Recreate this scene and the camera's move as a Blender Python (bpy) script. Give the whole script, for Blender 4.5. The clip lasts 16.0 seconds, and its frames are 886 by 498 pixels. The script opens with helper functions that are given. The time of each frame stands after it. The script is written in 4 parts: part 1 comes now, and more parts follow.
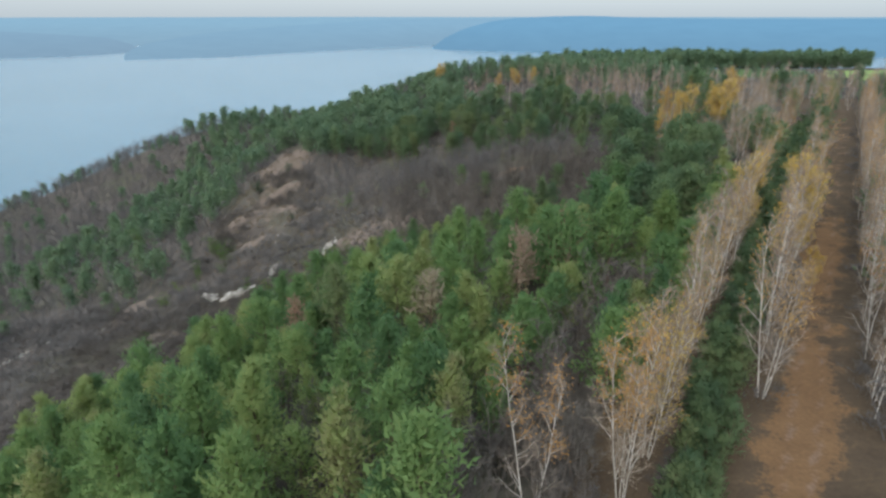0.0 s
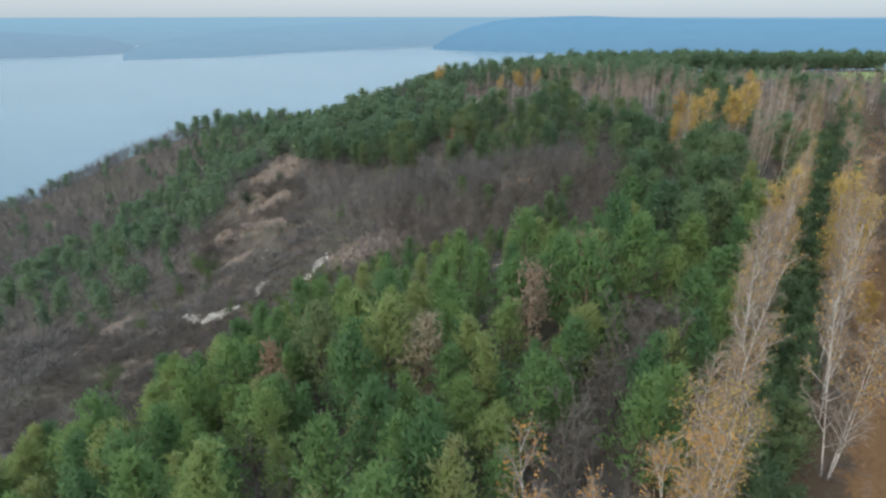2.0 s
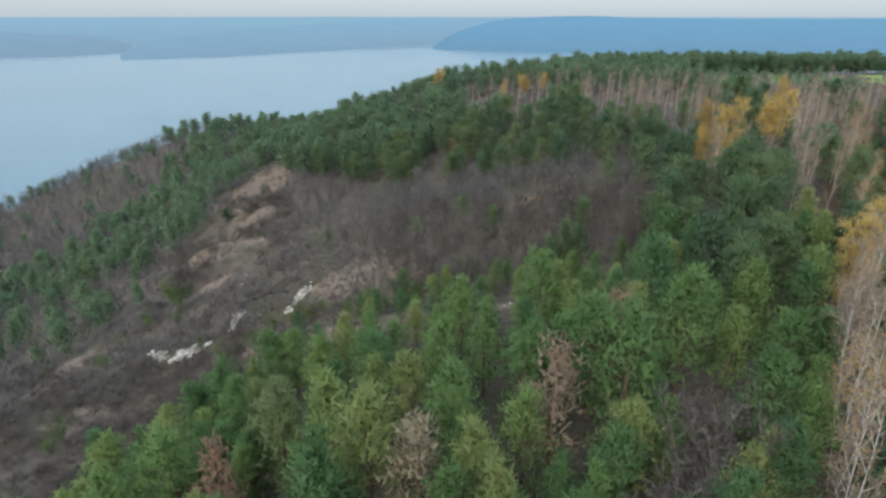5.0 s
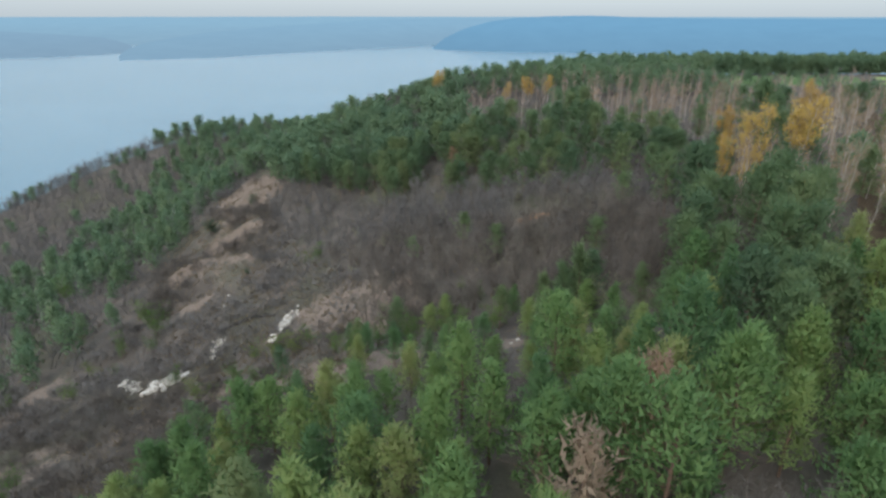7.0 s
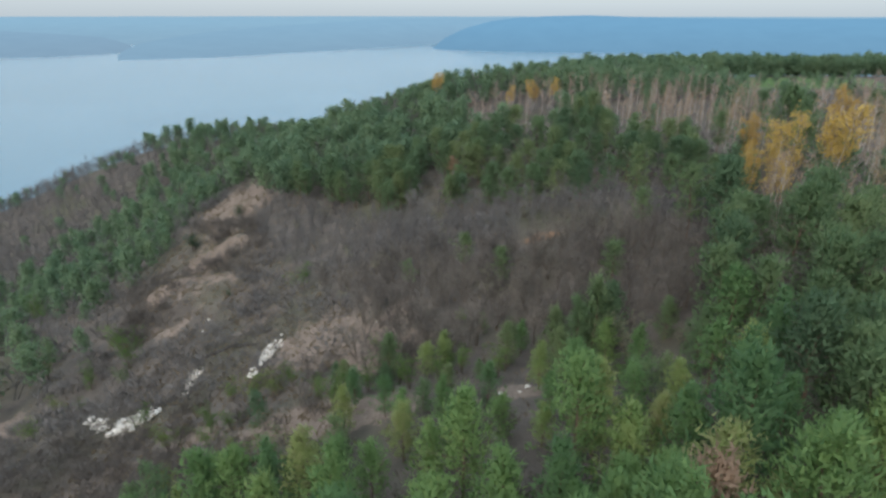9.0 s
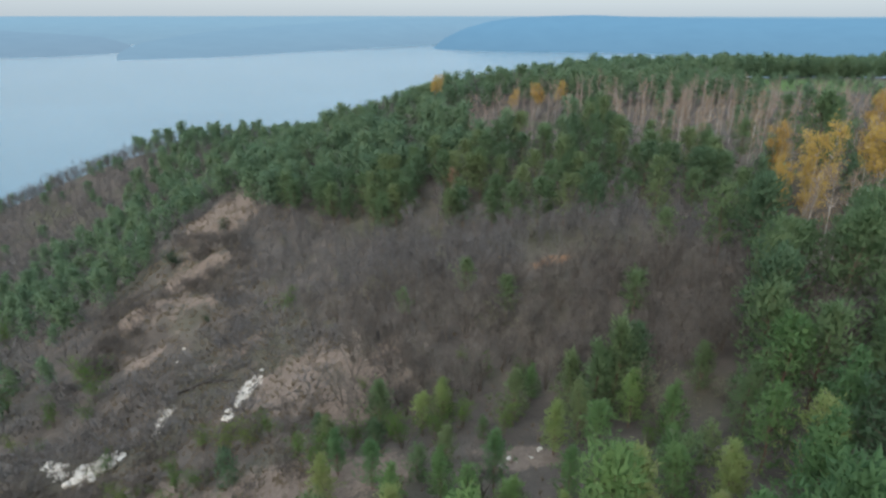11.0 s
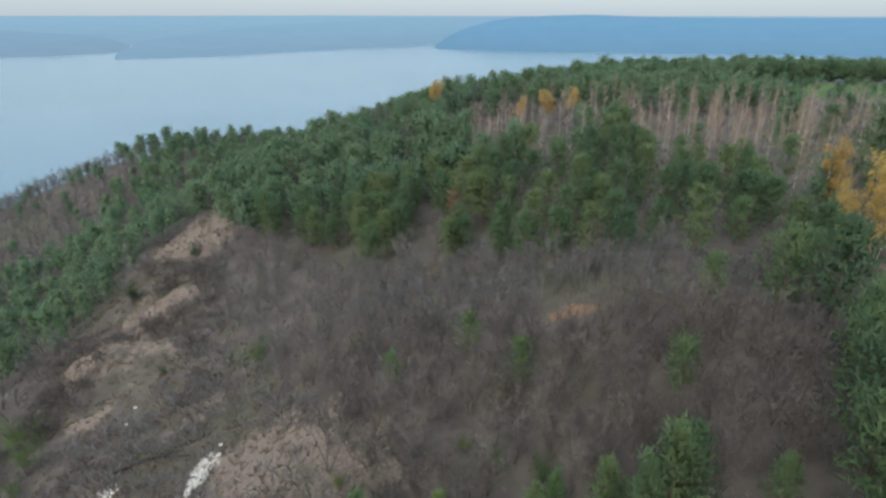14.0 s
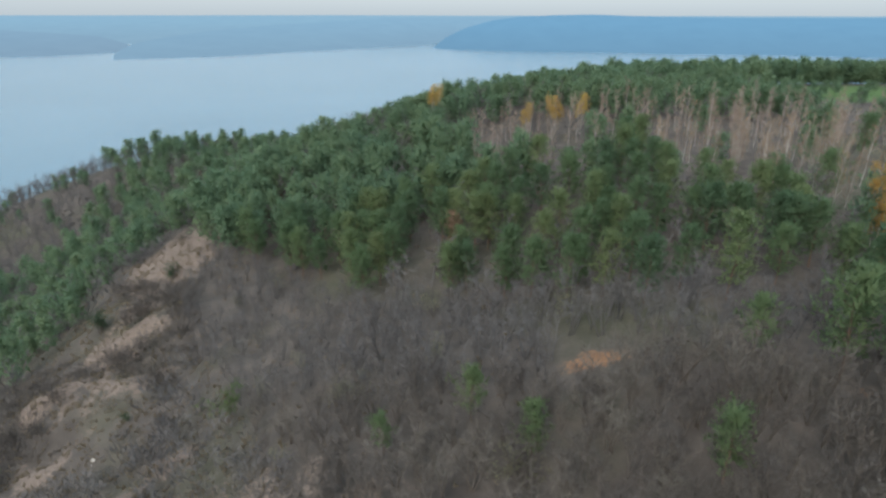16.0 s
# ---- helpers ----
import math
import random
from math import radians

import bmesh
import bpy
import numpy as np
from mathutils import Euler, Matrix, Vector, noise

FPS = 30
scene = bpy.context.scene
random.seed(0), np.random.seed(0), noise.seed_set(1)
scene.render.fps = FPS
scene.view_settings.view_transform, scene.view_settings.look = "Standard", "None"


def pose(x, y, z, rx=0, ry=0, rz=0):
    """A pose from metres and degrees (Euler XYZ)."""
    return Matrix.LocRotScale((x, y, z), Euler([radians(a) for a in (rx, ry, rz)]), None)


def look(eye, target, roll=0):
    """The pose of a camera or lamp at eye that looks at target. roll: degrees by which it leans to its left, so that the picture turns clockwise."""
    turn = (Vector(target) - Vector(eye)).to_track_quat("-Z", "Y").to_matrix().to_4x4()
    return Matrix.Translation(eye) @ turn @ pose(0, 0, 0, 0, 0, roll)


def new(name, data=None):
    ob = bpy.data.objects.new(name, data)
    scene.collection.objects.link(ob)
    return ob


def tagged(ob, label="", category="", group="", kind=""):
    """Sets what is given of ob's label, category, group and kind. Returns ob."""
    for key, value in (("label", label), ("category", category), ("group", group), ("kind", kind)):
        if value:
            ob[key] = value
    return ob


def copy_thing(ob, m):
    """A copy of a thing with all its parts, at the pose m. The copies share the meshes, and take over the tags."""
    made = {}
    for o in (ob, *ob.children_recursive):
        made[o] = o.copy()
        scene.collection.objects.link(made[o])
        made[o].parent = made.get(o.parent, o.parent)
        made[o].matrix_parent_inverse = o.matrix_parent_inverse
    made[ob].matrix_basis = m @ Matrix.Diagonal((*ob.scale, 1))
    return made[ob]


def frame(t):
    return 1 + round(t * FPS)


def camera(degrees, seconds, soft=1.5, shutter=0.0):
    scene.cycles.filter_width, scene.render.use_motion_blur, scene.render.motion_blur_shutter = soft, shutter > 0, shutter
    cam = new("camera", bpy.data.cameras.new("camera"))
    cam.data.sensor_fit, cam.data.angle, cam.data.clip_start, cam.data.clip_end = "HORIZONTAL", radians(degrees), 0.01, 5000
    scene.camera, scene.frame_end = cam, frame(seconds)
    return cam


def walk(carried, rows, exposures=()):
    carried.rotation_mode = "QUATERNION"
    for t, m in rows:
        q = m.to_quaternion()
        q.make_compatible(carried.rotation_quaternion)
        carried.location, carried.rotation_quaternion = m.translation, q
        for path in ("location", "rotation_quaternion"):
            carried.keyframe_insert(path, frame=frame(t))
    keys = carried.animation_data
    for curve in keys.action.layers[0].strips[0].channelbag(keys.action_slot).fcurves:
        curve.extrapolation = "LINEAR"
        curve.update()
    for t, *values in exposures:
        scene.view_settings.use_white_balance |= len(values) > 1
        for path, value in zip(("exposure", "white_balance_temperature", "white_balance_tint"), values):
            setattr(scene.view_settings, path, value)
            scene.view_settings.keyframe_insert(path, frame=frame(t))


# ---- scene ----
cam = camera(73.0, 16.0, soft=2.65)
METRES, EYE, TILT = 50.0, 30.0, -21.1
ROWS = [
    (0.0, 0.0000, 0.0000, 0.0000, -0.00, 0.00, -0.00),
    (0.5, 0.0009, 0.0408, 0.0154, -0.00, 0.02, -0.01),
    (1.0, 0.0016, 0.0846, 0.0324, -0.00, 0.01, 0.00),
    (1.5, 0.0027, 0.1253, 0.0479, 0.01, 0.01, 0.00),
    (2.0, 0.0036, 0.1688, 0.0644, 0.01, 0.01, -0.00),
    (2.5, 0.0043, 0.2095, 0.0796, 0.01, 0.01, -0.02),
    (3.0, 0.0054, 0.2526, 0.0963, 0.02, -0.01, -0.02),
    (3.5, 0.0062, 0.2925, 0.1119, 0.02, -0.02, -0.01),
    (4.0, 0.0067, 0.3362, 0.1277, 0.01, -0.00, -0.04),
    (6.5, 0.0097, 0.5457, 0.2062, 0.01, 0.00, -0.03),
    (7.0, 0.0106, 0.5898, 0.2230, 0.02, -0.02, -0.04),
    (7.5, 0.0116, 0.6315, 0.2382, 0.03, -0.00, -0.05),
    (8.0, 0.0126, 0.6762, 0.2552, 0.04, -0.01, -0.05),
    (8.5, 0.0130, 0.7168, 0.2711, 0.03, -0.04, -0.08),
    (9.0, 0.0142, 0.7619, 0.2877, 0.04, -0.04, -0.07),
    (11.5, 0.0191, 0.9781, 0.3686, 0.08, -0.06, -0.09),
    (12.0, 0.0200, 1.0236, 0.3859, 0.09, -0.06, -0.09),
    (12.5, 0.0206, 1.0658, 0.4018, 0.10, -0.07, -0.09),
    (13.0, 0.0215, 1.1105, 0.4187, 0.11, -0.07, -0.11),
    (13.5, 0.0221, 1.1532, 0.4345, 0.11, -0.07, -0.12),
    (14.0, 0.0228, 1.1981, 0.4528, 0.12, -0.09, -0.13),
    (14.5, 0.0233, 1.2402, 0.4690, 0.12, -0.10, -0.13),
    (15.0, 0.0236, 1.2854, 0.4865, 0.12, -0.10, -0.16),
    (15.5, 0.0247, 1.3271, 0.5030, 0.13, -0.11, -0.15),
    (16.0, 0.0250, 1.3721, 0.5207, 0.13, -0.11, -0.15),
]
walk(cam, [(t, pose(0, 0, EYE, TILT, 0, 0) @ pose(METRES * x, METRES * y, METRES * z, 90 + pitch, roll, yaw)) for t, x, y, z, yaw, pitch, roll in ROWS])

# ---- light ----
SUN_ELEV, SUN_AZ = 36.0, 205.0
world = bpy.data.worlds.new("overcast_sky")
scene.world = world
world.use_nodes = True
wn, wl = world.node_tree.nodes, world.node_tree.links
wn.clear()
sky = wn.new("ShaderNodeTexSky")
sky.sky_type, sky.sun_disc = "NISHITA", False
sky.sun_elevation, sky.sun_rotation = radians(SUN_ELEV), radians(SUN_AZ)
sky.air_density, sky.dust_density, sky.ozone_density = 1.0, 3.0, 1.5
bg_sky = wn.new("ShaderNodeBackground")
bg_sky.inputs["Strength"].default_value = 0.08
veil = wn.new("ShaderNodeBackground")          # the even cloud layer
veil.inputs["Color"].default_value = (0.637, 0.735, 0.812, 1)
up = wn.new("ShaderNodeSeparateXYZ")
wl.new(wn.new("ShaderNodeTexCoord").outputs["Generated"], up.inputs[0])
bright = wn.new("ShaderNodeMath")              # an overcast sky is brighter overhead than at the horizon
bright.operation = "MULTIPLY_ADD"
bright.inputs[1].default_value, bright.inputs[2].default_value = 1.55, 0.74
wl.new(up.outputs["Z"], bright.inputs[0])
wl.new(bright.outputs[0], veil.inputs["Strength"])
both = wn.new("ShaderNodeAddShader")
w_out = wn.new("ShaderNodeOutputWorld")
wl.new(sky.outputs[0], bg_sky.inputs["Color"])
wl.new(bg_sky.outputs[0], both.inputs[0])
wl.new(veil.outputs[0], both.inputs[1])
wl.new(both.outputs[0], w_out.inputs["Surface"])

sun_data = bpy.data.lights.new("sun", "SUN")
sun_data.energy, sun_data.angle, sun_data.color = 1.5, radians(20), (1.0, 0.94, 0.86)
sun = new("sun", sun_data)
az = radians(SUN_AZ)
sun.matrix_world = look((0, 0, 200), (-200 * math.sin(az), -200 * math.cos(az), 200 - 200 * math.tan(radians(SUN_ELEV))))

# ---- materials ----


def material(name):
    m = bpy.data.materials.new(name)
    m.use_nodes = True
    nt = m.node_tree
    return m, nt, nt.nodes["Principled BSDF"]


def node(nt, kind, **values):
    n = nt.nodes.new(kind)
    for key, value in values.items():
        n.inputs[key].default_value = value
    return n


def ramp(nt, source, stops):
    r = nt.nodes.new("ShaderNodeValToRGB")
    while len(r.color_ramp.elements) < len(stops):
        r.color_ramp.elements.new(0.5)
    for e, (p, c) in zip(r.color_ramp.elements, stops):
        e.position, e.color = p, (*c, 1)
    nt.links.new(source, r.inputs["Fac"])
    return r.outputs["Color"]


def blend(nt, fac, a, b, mode="MIX"):
    n = nt.nodes.new("ShaderNodeMix")
    n.data_type, n.blend_type = "RGBA", mode
    for value, socket in ((fac, n.inputs["Factor"]), (a, n.inputs["A"]), (b, n.inputs["B"])):
        if isinstance(value, (int, float)):
            socket.default_value = value
        elif isinstance(value, tuple):
            socket.default_value = (*value, 1)
        else:
            nt.links.new(value, socket)
    return n.outputs["Result"]


def math_node(nt, op, a, b=0.0, c=0.0, clamp=False):
    n = nt.nodes.new("ShaderNodeMath")
    n.operation, n.use_clamp = op, clamp
    for i, value in enumerate((a, b, c)):
        if isinstance(value, (int, float)):
            n.inputs[i].default_value = value
        else:
            nt.links.new(value, n.inputs[i])
    return n.outputs[0]


def noise_tex(nt, scale, detail=4.0, rough=0.55, coords=None):
    n = node(nt, "ShaderNodeTexNoise", Scale=scale, Detail=detail, Roughness=rough)
    if coords is None:
        coords = nt.nodes.new("ShaderNodeNewGeometry").outputs["Position"]
    nt.links.new(coords, n.inputs["Vector"])
    return n.outputs["Fac"]


def bump(nt, bsdf, height, strength, distance):
    b = node(nt, "ShaderNodeBump", Strength=strength, Distance=distance)
    nt.links.new(height, b.inputs["Height"])
    nt.links.new(b.outputs[0], bsdf.inputs["Normal"])


def leafy(name, stops, rough=0.7, through_light=0.55, joined=False):
    """Foliage and twigs: a tone for each plant, another for each spray, and patches at the size of a bough."""
    m, nt, bsdf = material(name)
    geo = nt.nodes.new("ShaderNodeNewGeometry")
    info = nt.nodes.new("ShaderNodeObjectInfo")
    patch = noise_tex(nt, 0.09 if joined else 0.9, 2.0)
    spray = geo.outputs["Random Per Island"]
    mix = math_node(nt, "MULTIPLY", info.outputs["Random"], 0.0 if joined else 0.72)
    mix = math_node(nt, "MULTIPLY_ADD", spray, 0.3 if joined else 0.14, mix)
    mix = math_node(nt, "MULTIPLY_ADD", patch, 1.0 if joined else 0.36, mix)
    mix = math_node(nt, "SUBTRACT", mix, 0.1, clamp=True)
    col = ramp(nt, mix, stops)
    nt.links.new(col, bsdf.inputs["Base Color"])
    bsdf.inputs["Roughness"].default_value = rough
    bsdf.inputs["Specular IOR Level"].default_value = 0.25
    if through_light:
        tr = nt.nodes.new("ShaderNodeBsdfTranslucent")
        nt.links.new(col, tr.inputs["Color"])
        sh = node(nt, "ShaderNodeMixShader", Fac=through_light)
        nt.links.new(bsdf.outputs[0], sh.inputs[1])
        nt.links.new(tr.outputs[0], sh.inputs[2])
        nt.links.new(sh.outputs[0], nt.nodes["Material Output"].inputs["Surface"])
    return m


PINE_TONES = [(0.0, (0.074, 0.144, 0.072)), (0.28, (0.112, 0.205, 0.082)), (0.55, (0.168, 0.264, 0.092)), (0.8, (0.245, 0.302, 0.110)), (1.0, (0.262, 0.242, 0.130))]
needles = leafy("pine_needles", PINE_TONES)
# far pines: the pale blue of haze is mixed into the needle colour
needles_hazed = leafy("pine_needles_hazed", [(0.0, (0.090, 0.158, 0.108)), (0.5, (0.132, 0.206, 0.118)), (1.0, (0.186, 0.246, 0.128))], joined=True)
needles_hill = leafy("hill_pine_needles", [(0.0, (0.076, 0.132, 0.076)), (0.5, (0.118, 0.182, 0.086)), (1.0, (0.192, 0.234, 0.106))])
needles_rust = leafy("rusty_needles", [(0.0, (0.30, 0.185, 0.125)), (1.0, (0.32, 0.235, 0.165))])
needles_brown = leafy("dead_needles", [(0.0, (0.33, 0.215, 0.145)), (0.6, (0.33, 0.255, 0.185)), (1.0, (0.30, 0.270, 0.180))])
bush_leaf = leafy("bush_leaves", [(0.0, (0.050, 0.10, 0.028)), (0.6, (0.095, 0.16, 0.040)), (1.0, (0.16, 0.17, 0.055))])
dark_leaf = leafy("juniper_needles", [(0.0, (0.035, 0.066, 0.035)), (1.0, (0.065, 0.100, 0.050))])
pale_leaf = leafy("willow_leaves", [(0.0, (0.14, 0.15, 0.085)), (1.0, (0.24, 0.23, 0.15))])
yellow_leaf = leafy("yellow_birch_leaves", [(0.0, (0.36, 0.22, 0.06)), (0.6, (0.46, 0.32, 0.085)), (1.0, (0.52, 0.39, 0.13))], through_light=0.35)
rust_leaf = leafy("rust_birch_leaves", [(0.0, (0.40, 0.20, 0.065)), (0.6, (0.47, 0.27, 0.085)), (1.0, (0.53, 0.35, 0.11))], through_light=0.35)
twig_pink = leafy("birch_twigs", [(0.0, (0.17, 0.135, 0.110)), (0.6, (0.235, 0.19, 0.15)), (1.0, (0.29, 0.235, 0.175))], through_light=0)
twig_grey = leafy("bare_twigs", [(0.0, (0.052, 0.046, 0.043)), (0.35, (0.080, 0.071, 0.064)), (0.65, (0.106, 0.094, 0.082)), (1.0, (0.150, 0.134, 0.110))], through_light=0)
twig_shrub = leafy("shrub_twigs", [(0.0, (0.051, 0.045, 0.041)), (0.5, (0.076, 0.067, 0.060)), (1.0, (0.110, 0.097, 0.084))], through_light=0)
# purple-grey far twigs, with some bluish haze mixed into the colour
twig_far = leafy("bare_twigs_far", [(0.0, (0.072, 0.070, 0.072)), (0.5, (0.100, 0.095, 0.093)), (1.0, (0.134, 0.126, 0.117))], through_light=0, joined=True)
twig_pink_far = leafy("birch_twigs_far", [(0.0, (0.170, 0.135, 0.118)), (0.5, (0.235, 0.182, 0.150)), (1.0, (0.30, 0.228, 0.168))], through_light=0, joined=True)
grass_dry = leafy("dry_grass", [(0.0, (0.14, 0.11, 0.075)), (0.6, (0.19, 0.155, 0.105)), (1.0, (0.24, 0.20, 0.14))], joined=True)


def bark(name, low, high, bands=False):
    m, nt, bsdf = material(name)
    co = nt.nodes.new("ShaderNodeTexCoord").outputs["Object"]
    grain = noise_tex(nt, 6.0, 5.0, 0.6, co)
    col = ramp(nt, grain, [(0.3, low), (0.7, high)])
    if bands:
        stretch = nt.nodes.new("ShaderNodeMapping")
        stretch.inputs["Scale"].default_value = (2.0, 2.0, 9.0)
        nt.links.new(co, stretch.inputs["Vector"])
        scars = noise_tex(nt, 1.4, 3.0, 0.6, stretch.outputs[0])
        mask = ramp(nt, scars, [(0.60, (0, 0, 0)), (0.68, (1, 1, 1))])
        col = blend(nt, mask, col, (0.06, 0.05, 0.045))
    nt.links.new(col, bsdf.inputs["Base Color"])
    bsdf.inputs["Roughness"].default_value = 0.85
    bump(nt, bsdf, grain, 0.5, 0.02)
    return m


pine_bark = bark("pine_bark", (0.07, 0.05, 0.04), (0.17, 0.11, 0.075))
birch_bark = bark("birch_bark", (0.40, 0.37, 0.335), (0.58, 0.55, 0.51), bands=True)
# near-black brown for the shade built along the turf lip
lip_shade_dark = bark("lip_shade_dark", (0.018, 0.016, 0.014), (0.045, 0.038, 0.032))
grey_bark = bark("grey_bark", (0.075, 0.063, 0.052), (0.135, 0.116, 0.098))


def make_ground():
    m, nt, bsdf = material("hillside")
    big, mid, fine = noise_tex(nt, 0.045, 4.0), noise_tex(nt, 0.35, 5.0, 0.6), noise_tex(nt, 3.2, 6.0, 0.65)
    litter = ramp(nt, mid, [(0.30, (0.056, 0.049, 0.044)), (0.52, (0.088, 0.076, 0.066)), (0.72, (0.120, 0.101, 0.086))])
    moss = ramp(nt, fine, [(0.3, (0.045, 0.065, 0.025)), (0.7, (0.10, 0.11, 0.045))])
    mossy = ramp(nt, big, [(0.50, (0, 0, 0)), (0.66, (0.35, 0.35, 0.35))])
    col = blend(nt, mossy, litter, moss)

    def attr(name):
        a = nt.nodes.new("ShaderNodeAttribute")
        a.attribute_name = name
        return a.outputs["Fac"]

    # a ragged edge for each kind of ground
    def ragged(name, amount=0.9):
        here = attr(name)
        near = math_node(nt, "MULTIPLY", here, 5.0 * amount, clamp=True)
        uneven = math_node(nt, "MULTIPLY_ADD", math_node(nt, "SUBTRACT", mid, 0.5), 2.0, math_node(nt, "SUBTRACT", fine, 0.5))
        soft = math_node(nt, "MULTIPLY_ADD", math_node(nt, "MULTIPLY", uneven, amount), near, here)
        return ramp(nt, soft, [(0.38, (0, 0, 0)), (0.62, (1, 1, 1))])

    soil = ramp(nt, fine, [(0.25, (0.104, 0.083, 0.070)), (0.55, (0.170, 0.134, 0.110)), (0.8, (0.265, 0.213, 0.174))])
    col = blend(nt, ragged("soil"), col, soil)
    red = ramp(nt, fine, [(0.3, (0.17, 0.095, 0.055)), (0.7, (0.25, 0.14, 0.08))])
    col = blend(nt, ragged("red"), col, red)
    field = ramp(nt, mid, [(0.3, (0.14, 0.21, 0.06)), (0.7, (0.22, 0.29, 0.10))])
    col = blend(nt, ragged("field", 0.15), col, field)
    meadow = ramp(nt, mid, [(0.3, (0.05, 0.095, 0.032)), (0.7, (0.085, 0.135, 0.045))])
    col = blend(nt, ragged("meadow", 0.5), col, meadow)
    verge = ramp(nt, math_node(nt, "MULTIPLY_ADD", mid, 0.6, math_node(nt, "MULTIPLY", fine, 0.4)),
                 [(0.30, (0.052, 0.038, 0.026)), (0.5, (0.080, 0.057, 0.037)), (0.7, (0.110, 0.078, 0.048))])
    col = blend(nt, ragged("verge", 0.8), col, verge)
    track = ramp(nt, math_node(nt, "MULTIPLY_ADD", mid, 0.5, math_node(nt, "MULTIPLY", fine, 0.5)),
                 [(0.30, (0.095, 0.056, 0.031)), (0.5, (0.142, 0.083, 0.042)), (0.7, (0.190, 0.114, 0.057))])
    col = blend(nt, ragged("track", 1.0), col, track)
    ruts = ramp(nt, fine, [(0.3, (0.125, 0.080, 0.052)), (0.7, (0.20, 0.132, 0.088))])
    col = blend(nt, ragged("ruts", 0.8), col, ruts)
    chalk = ramp(nt, fine, [(0.3, (0.40, 0.36, 0.31)), (0.7, (0.66, 0.63, 0.58))])
    col = blend(nt, ragged("chalk", 1.2), col, chalk)
    nt.links.new(col, bsdf.inputs["Base Color"])
    bsdf.inputs["Roughness"].default_value = 0.95
    bsdf.inputs["Specular IOR Level"].default_value = 0.15
    bump(nt, bsdf, math_node(nt, "MULTIPLY_ADD", mid, 1.5, fine), 0.7, 0.25)
    return m


def make_water():
    m, nt, bsdf = material("lake_water")
    calm = noise_tex(nt, 0.004, 3.0)
    nt.links.new(ramp(nt, calm, [(0.3, (0.070, 0.145, 0.190)), (0.7, (0.088, 0.17, 0.22))]), bsdf.inputs["Base Color"])
    bsdf.inputs["Roughness"].default_value = 0.22
    bsdf.inputs["IOR"].default_value = 1.33
    bump(nt, bsdf, noise_tex(nt, 0.25, 4.0, 0.6), 0.35, 1.2)
    return m


def make_chalk():
    m, nt, bsdf = material("chalk_rock")
    co = nt.nodes.new("ShaderNodeTexCoord").outputs["Object"]
    n1, n2 = noise_tex(nt, 1.1, 5.0, 0.6, co), noise_tex(nt, 7.0, 5.0, 0.65, co)
    col = ramp(nt, n1, [(0.32, (0.36, 0.33, 0.28)), (0.6, (0.60, 0.57, 0.52)), (0.8, (0.72, 0.70, 0.66))])
    col = blend(nt, ramp(nt, n2, [(0.62, (0, 0, 0)), (0.72, (0.7, 0.7, 0.7))]), col, (0.26, 0.22, 0.17))
    nt.links.new(col, bsdf.inputs["Base Color"])
    bsdf.inputs["Roughness"].default_value = 0.9
    bump(nt, bsdf, n2, 0.8, 0.08)
    return m


def make_distance(name, land, haze_glow, amount):
    """Wooded land some kilometres off; its haze is painted on as a bluish glow of that amount."""
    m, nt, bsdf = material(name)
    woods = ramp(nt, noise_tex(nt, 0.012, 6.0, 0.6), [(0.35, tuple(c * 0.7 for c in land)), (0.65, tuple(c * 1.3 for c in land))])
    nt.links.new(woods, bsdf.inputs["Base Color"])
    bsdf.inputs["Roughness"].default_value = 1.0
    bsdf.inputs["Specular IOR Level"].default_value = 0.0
    # painted haze: a glow that is greyer at the shore, paler blue higher up
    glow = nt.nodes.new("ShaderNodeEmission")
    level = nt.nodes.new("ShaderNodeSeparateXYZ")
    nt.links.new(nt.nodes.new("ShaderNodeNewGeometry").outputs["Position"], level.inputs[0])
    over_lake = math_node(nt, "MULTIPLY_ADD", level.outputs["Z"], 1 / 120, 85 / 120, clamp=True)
    low, high = (haze_glow[0] * 0.98, haze_glow[1] * 0.92, haze_glow[2] * 0.90), (haze_glow[0] * 1.06, haze_glow[1] * 1.06, haze_glow[2] * 1.05)
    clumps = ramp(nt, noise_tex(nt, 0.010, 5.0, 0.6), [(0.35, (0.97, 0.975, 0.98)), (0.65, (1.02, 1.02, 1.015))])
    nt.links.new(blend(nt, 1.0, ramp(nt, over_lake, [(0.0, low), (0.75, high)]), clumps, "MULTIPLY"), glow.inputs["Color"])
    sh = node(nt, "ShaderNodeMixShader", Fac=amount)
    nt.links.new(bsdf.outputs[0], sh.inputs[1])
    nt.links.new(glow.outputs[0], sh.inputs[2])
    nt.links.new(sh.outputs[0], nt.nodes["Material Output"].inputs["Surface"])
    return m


ground_mat, water_mat, chalk_mat = make_ground(), make_water(), make_chalk()

# ---- the lie of the land ----
LAKE = -85.0


def soft_step(v, width):
    return width * np.logaddexp(0.0, v / width)


def hump(x, y, cx, cy, sx, sy):
    return np.exp(-((x - cx) / sx) ** 2 - ((y - cy) / sy) ** 2)


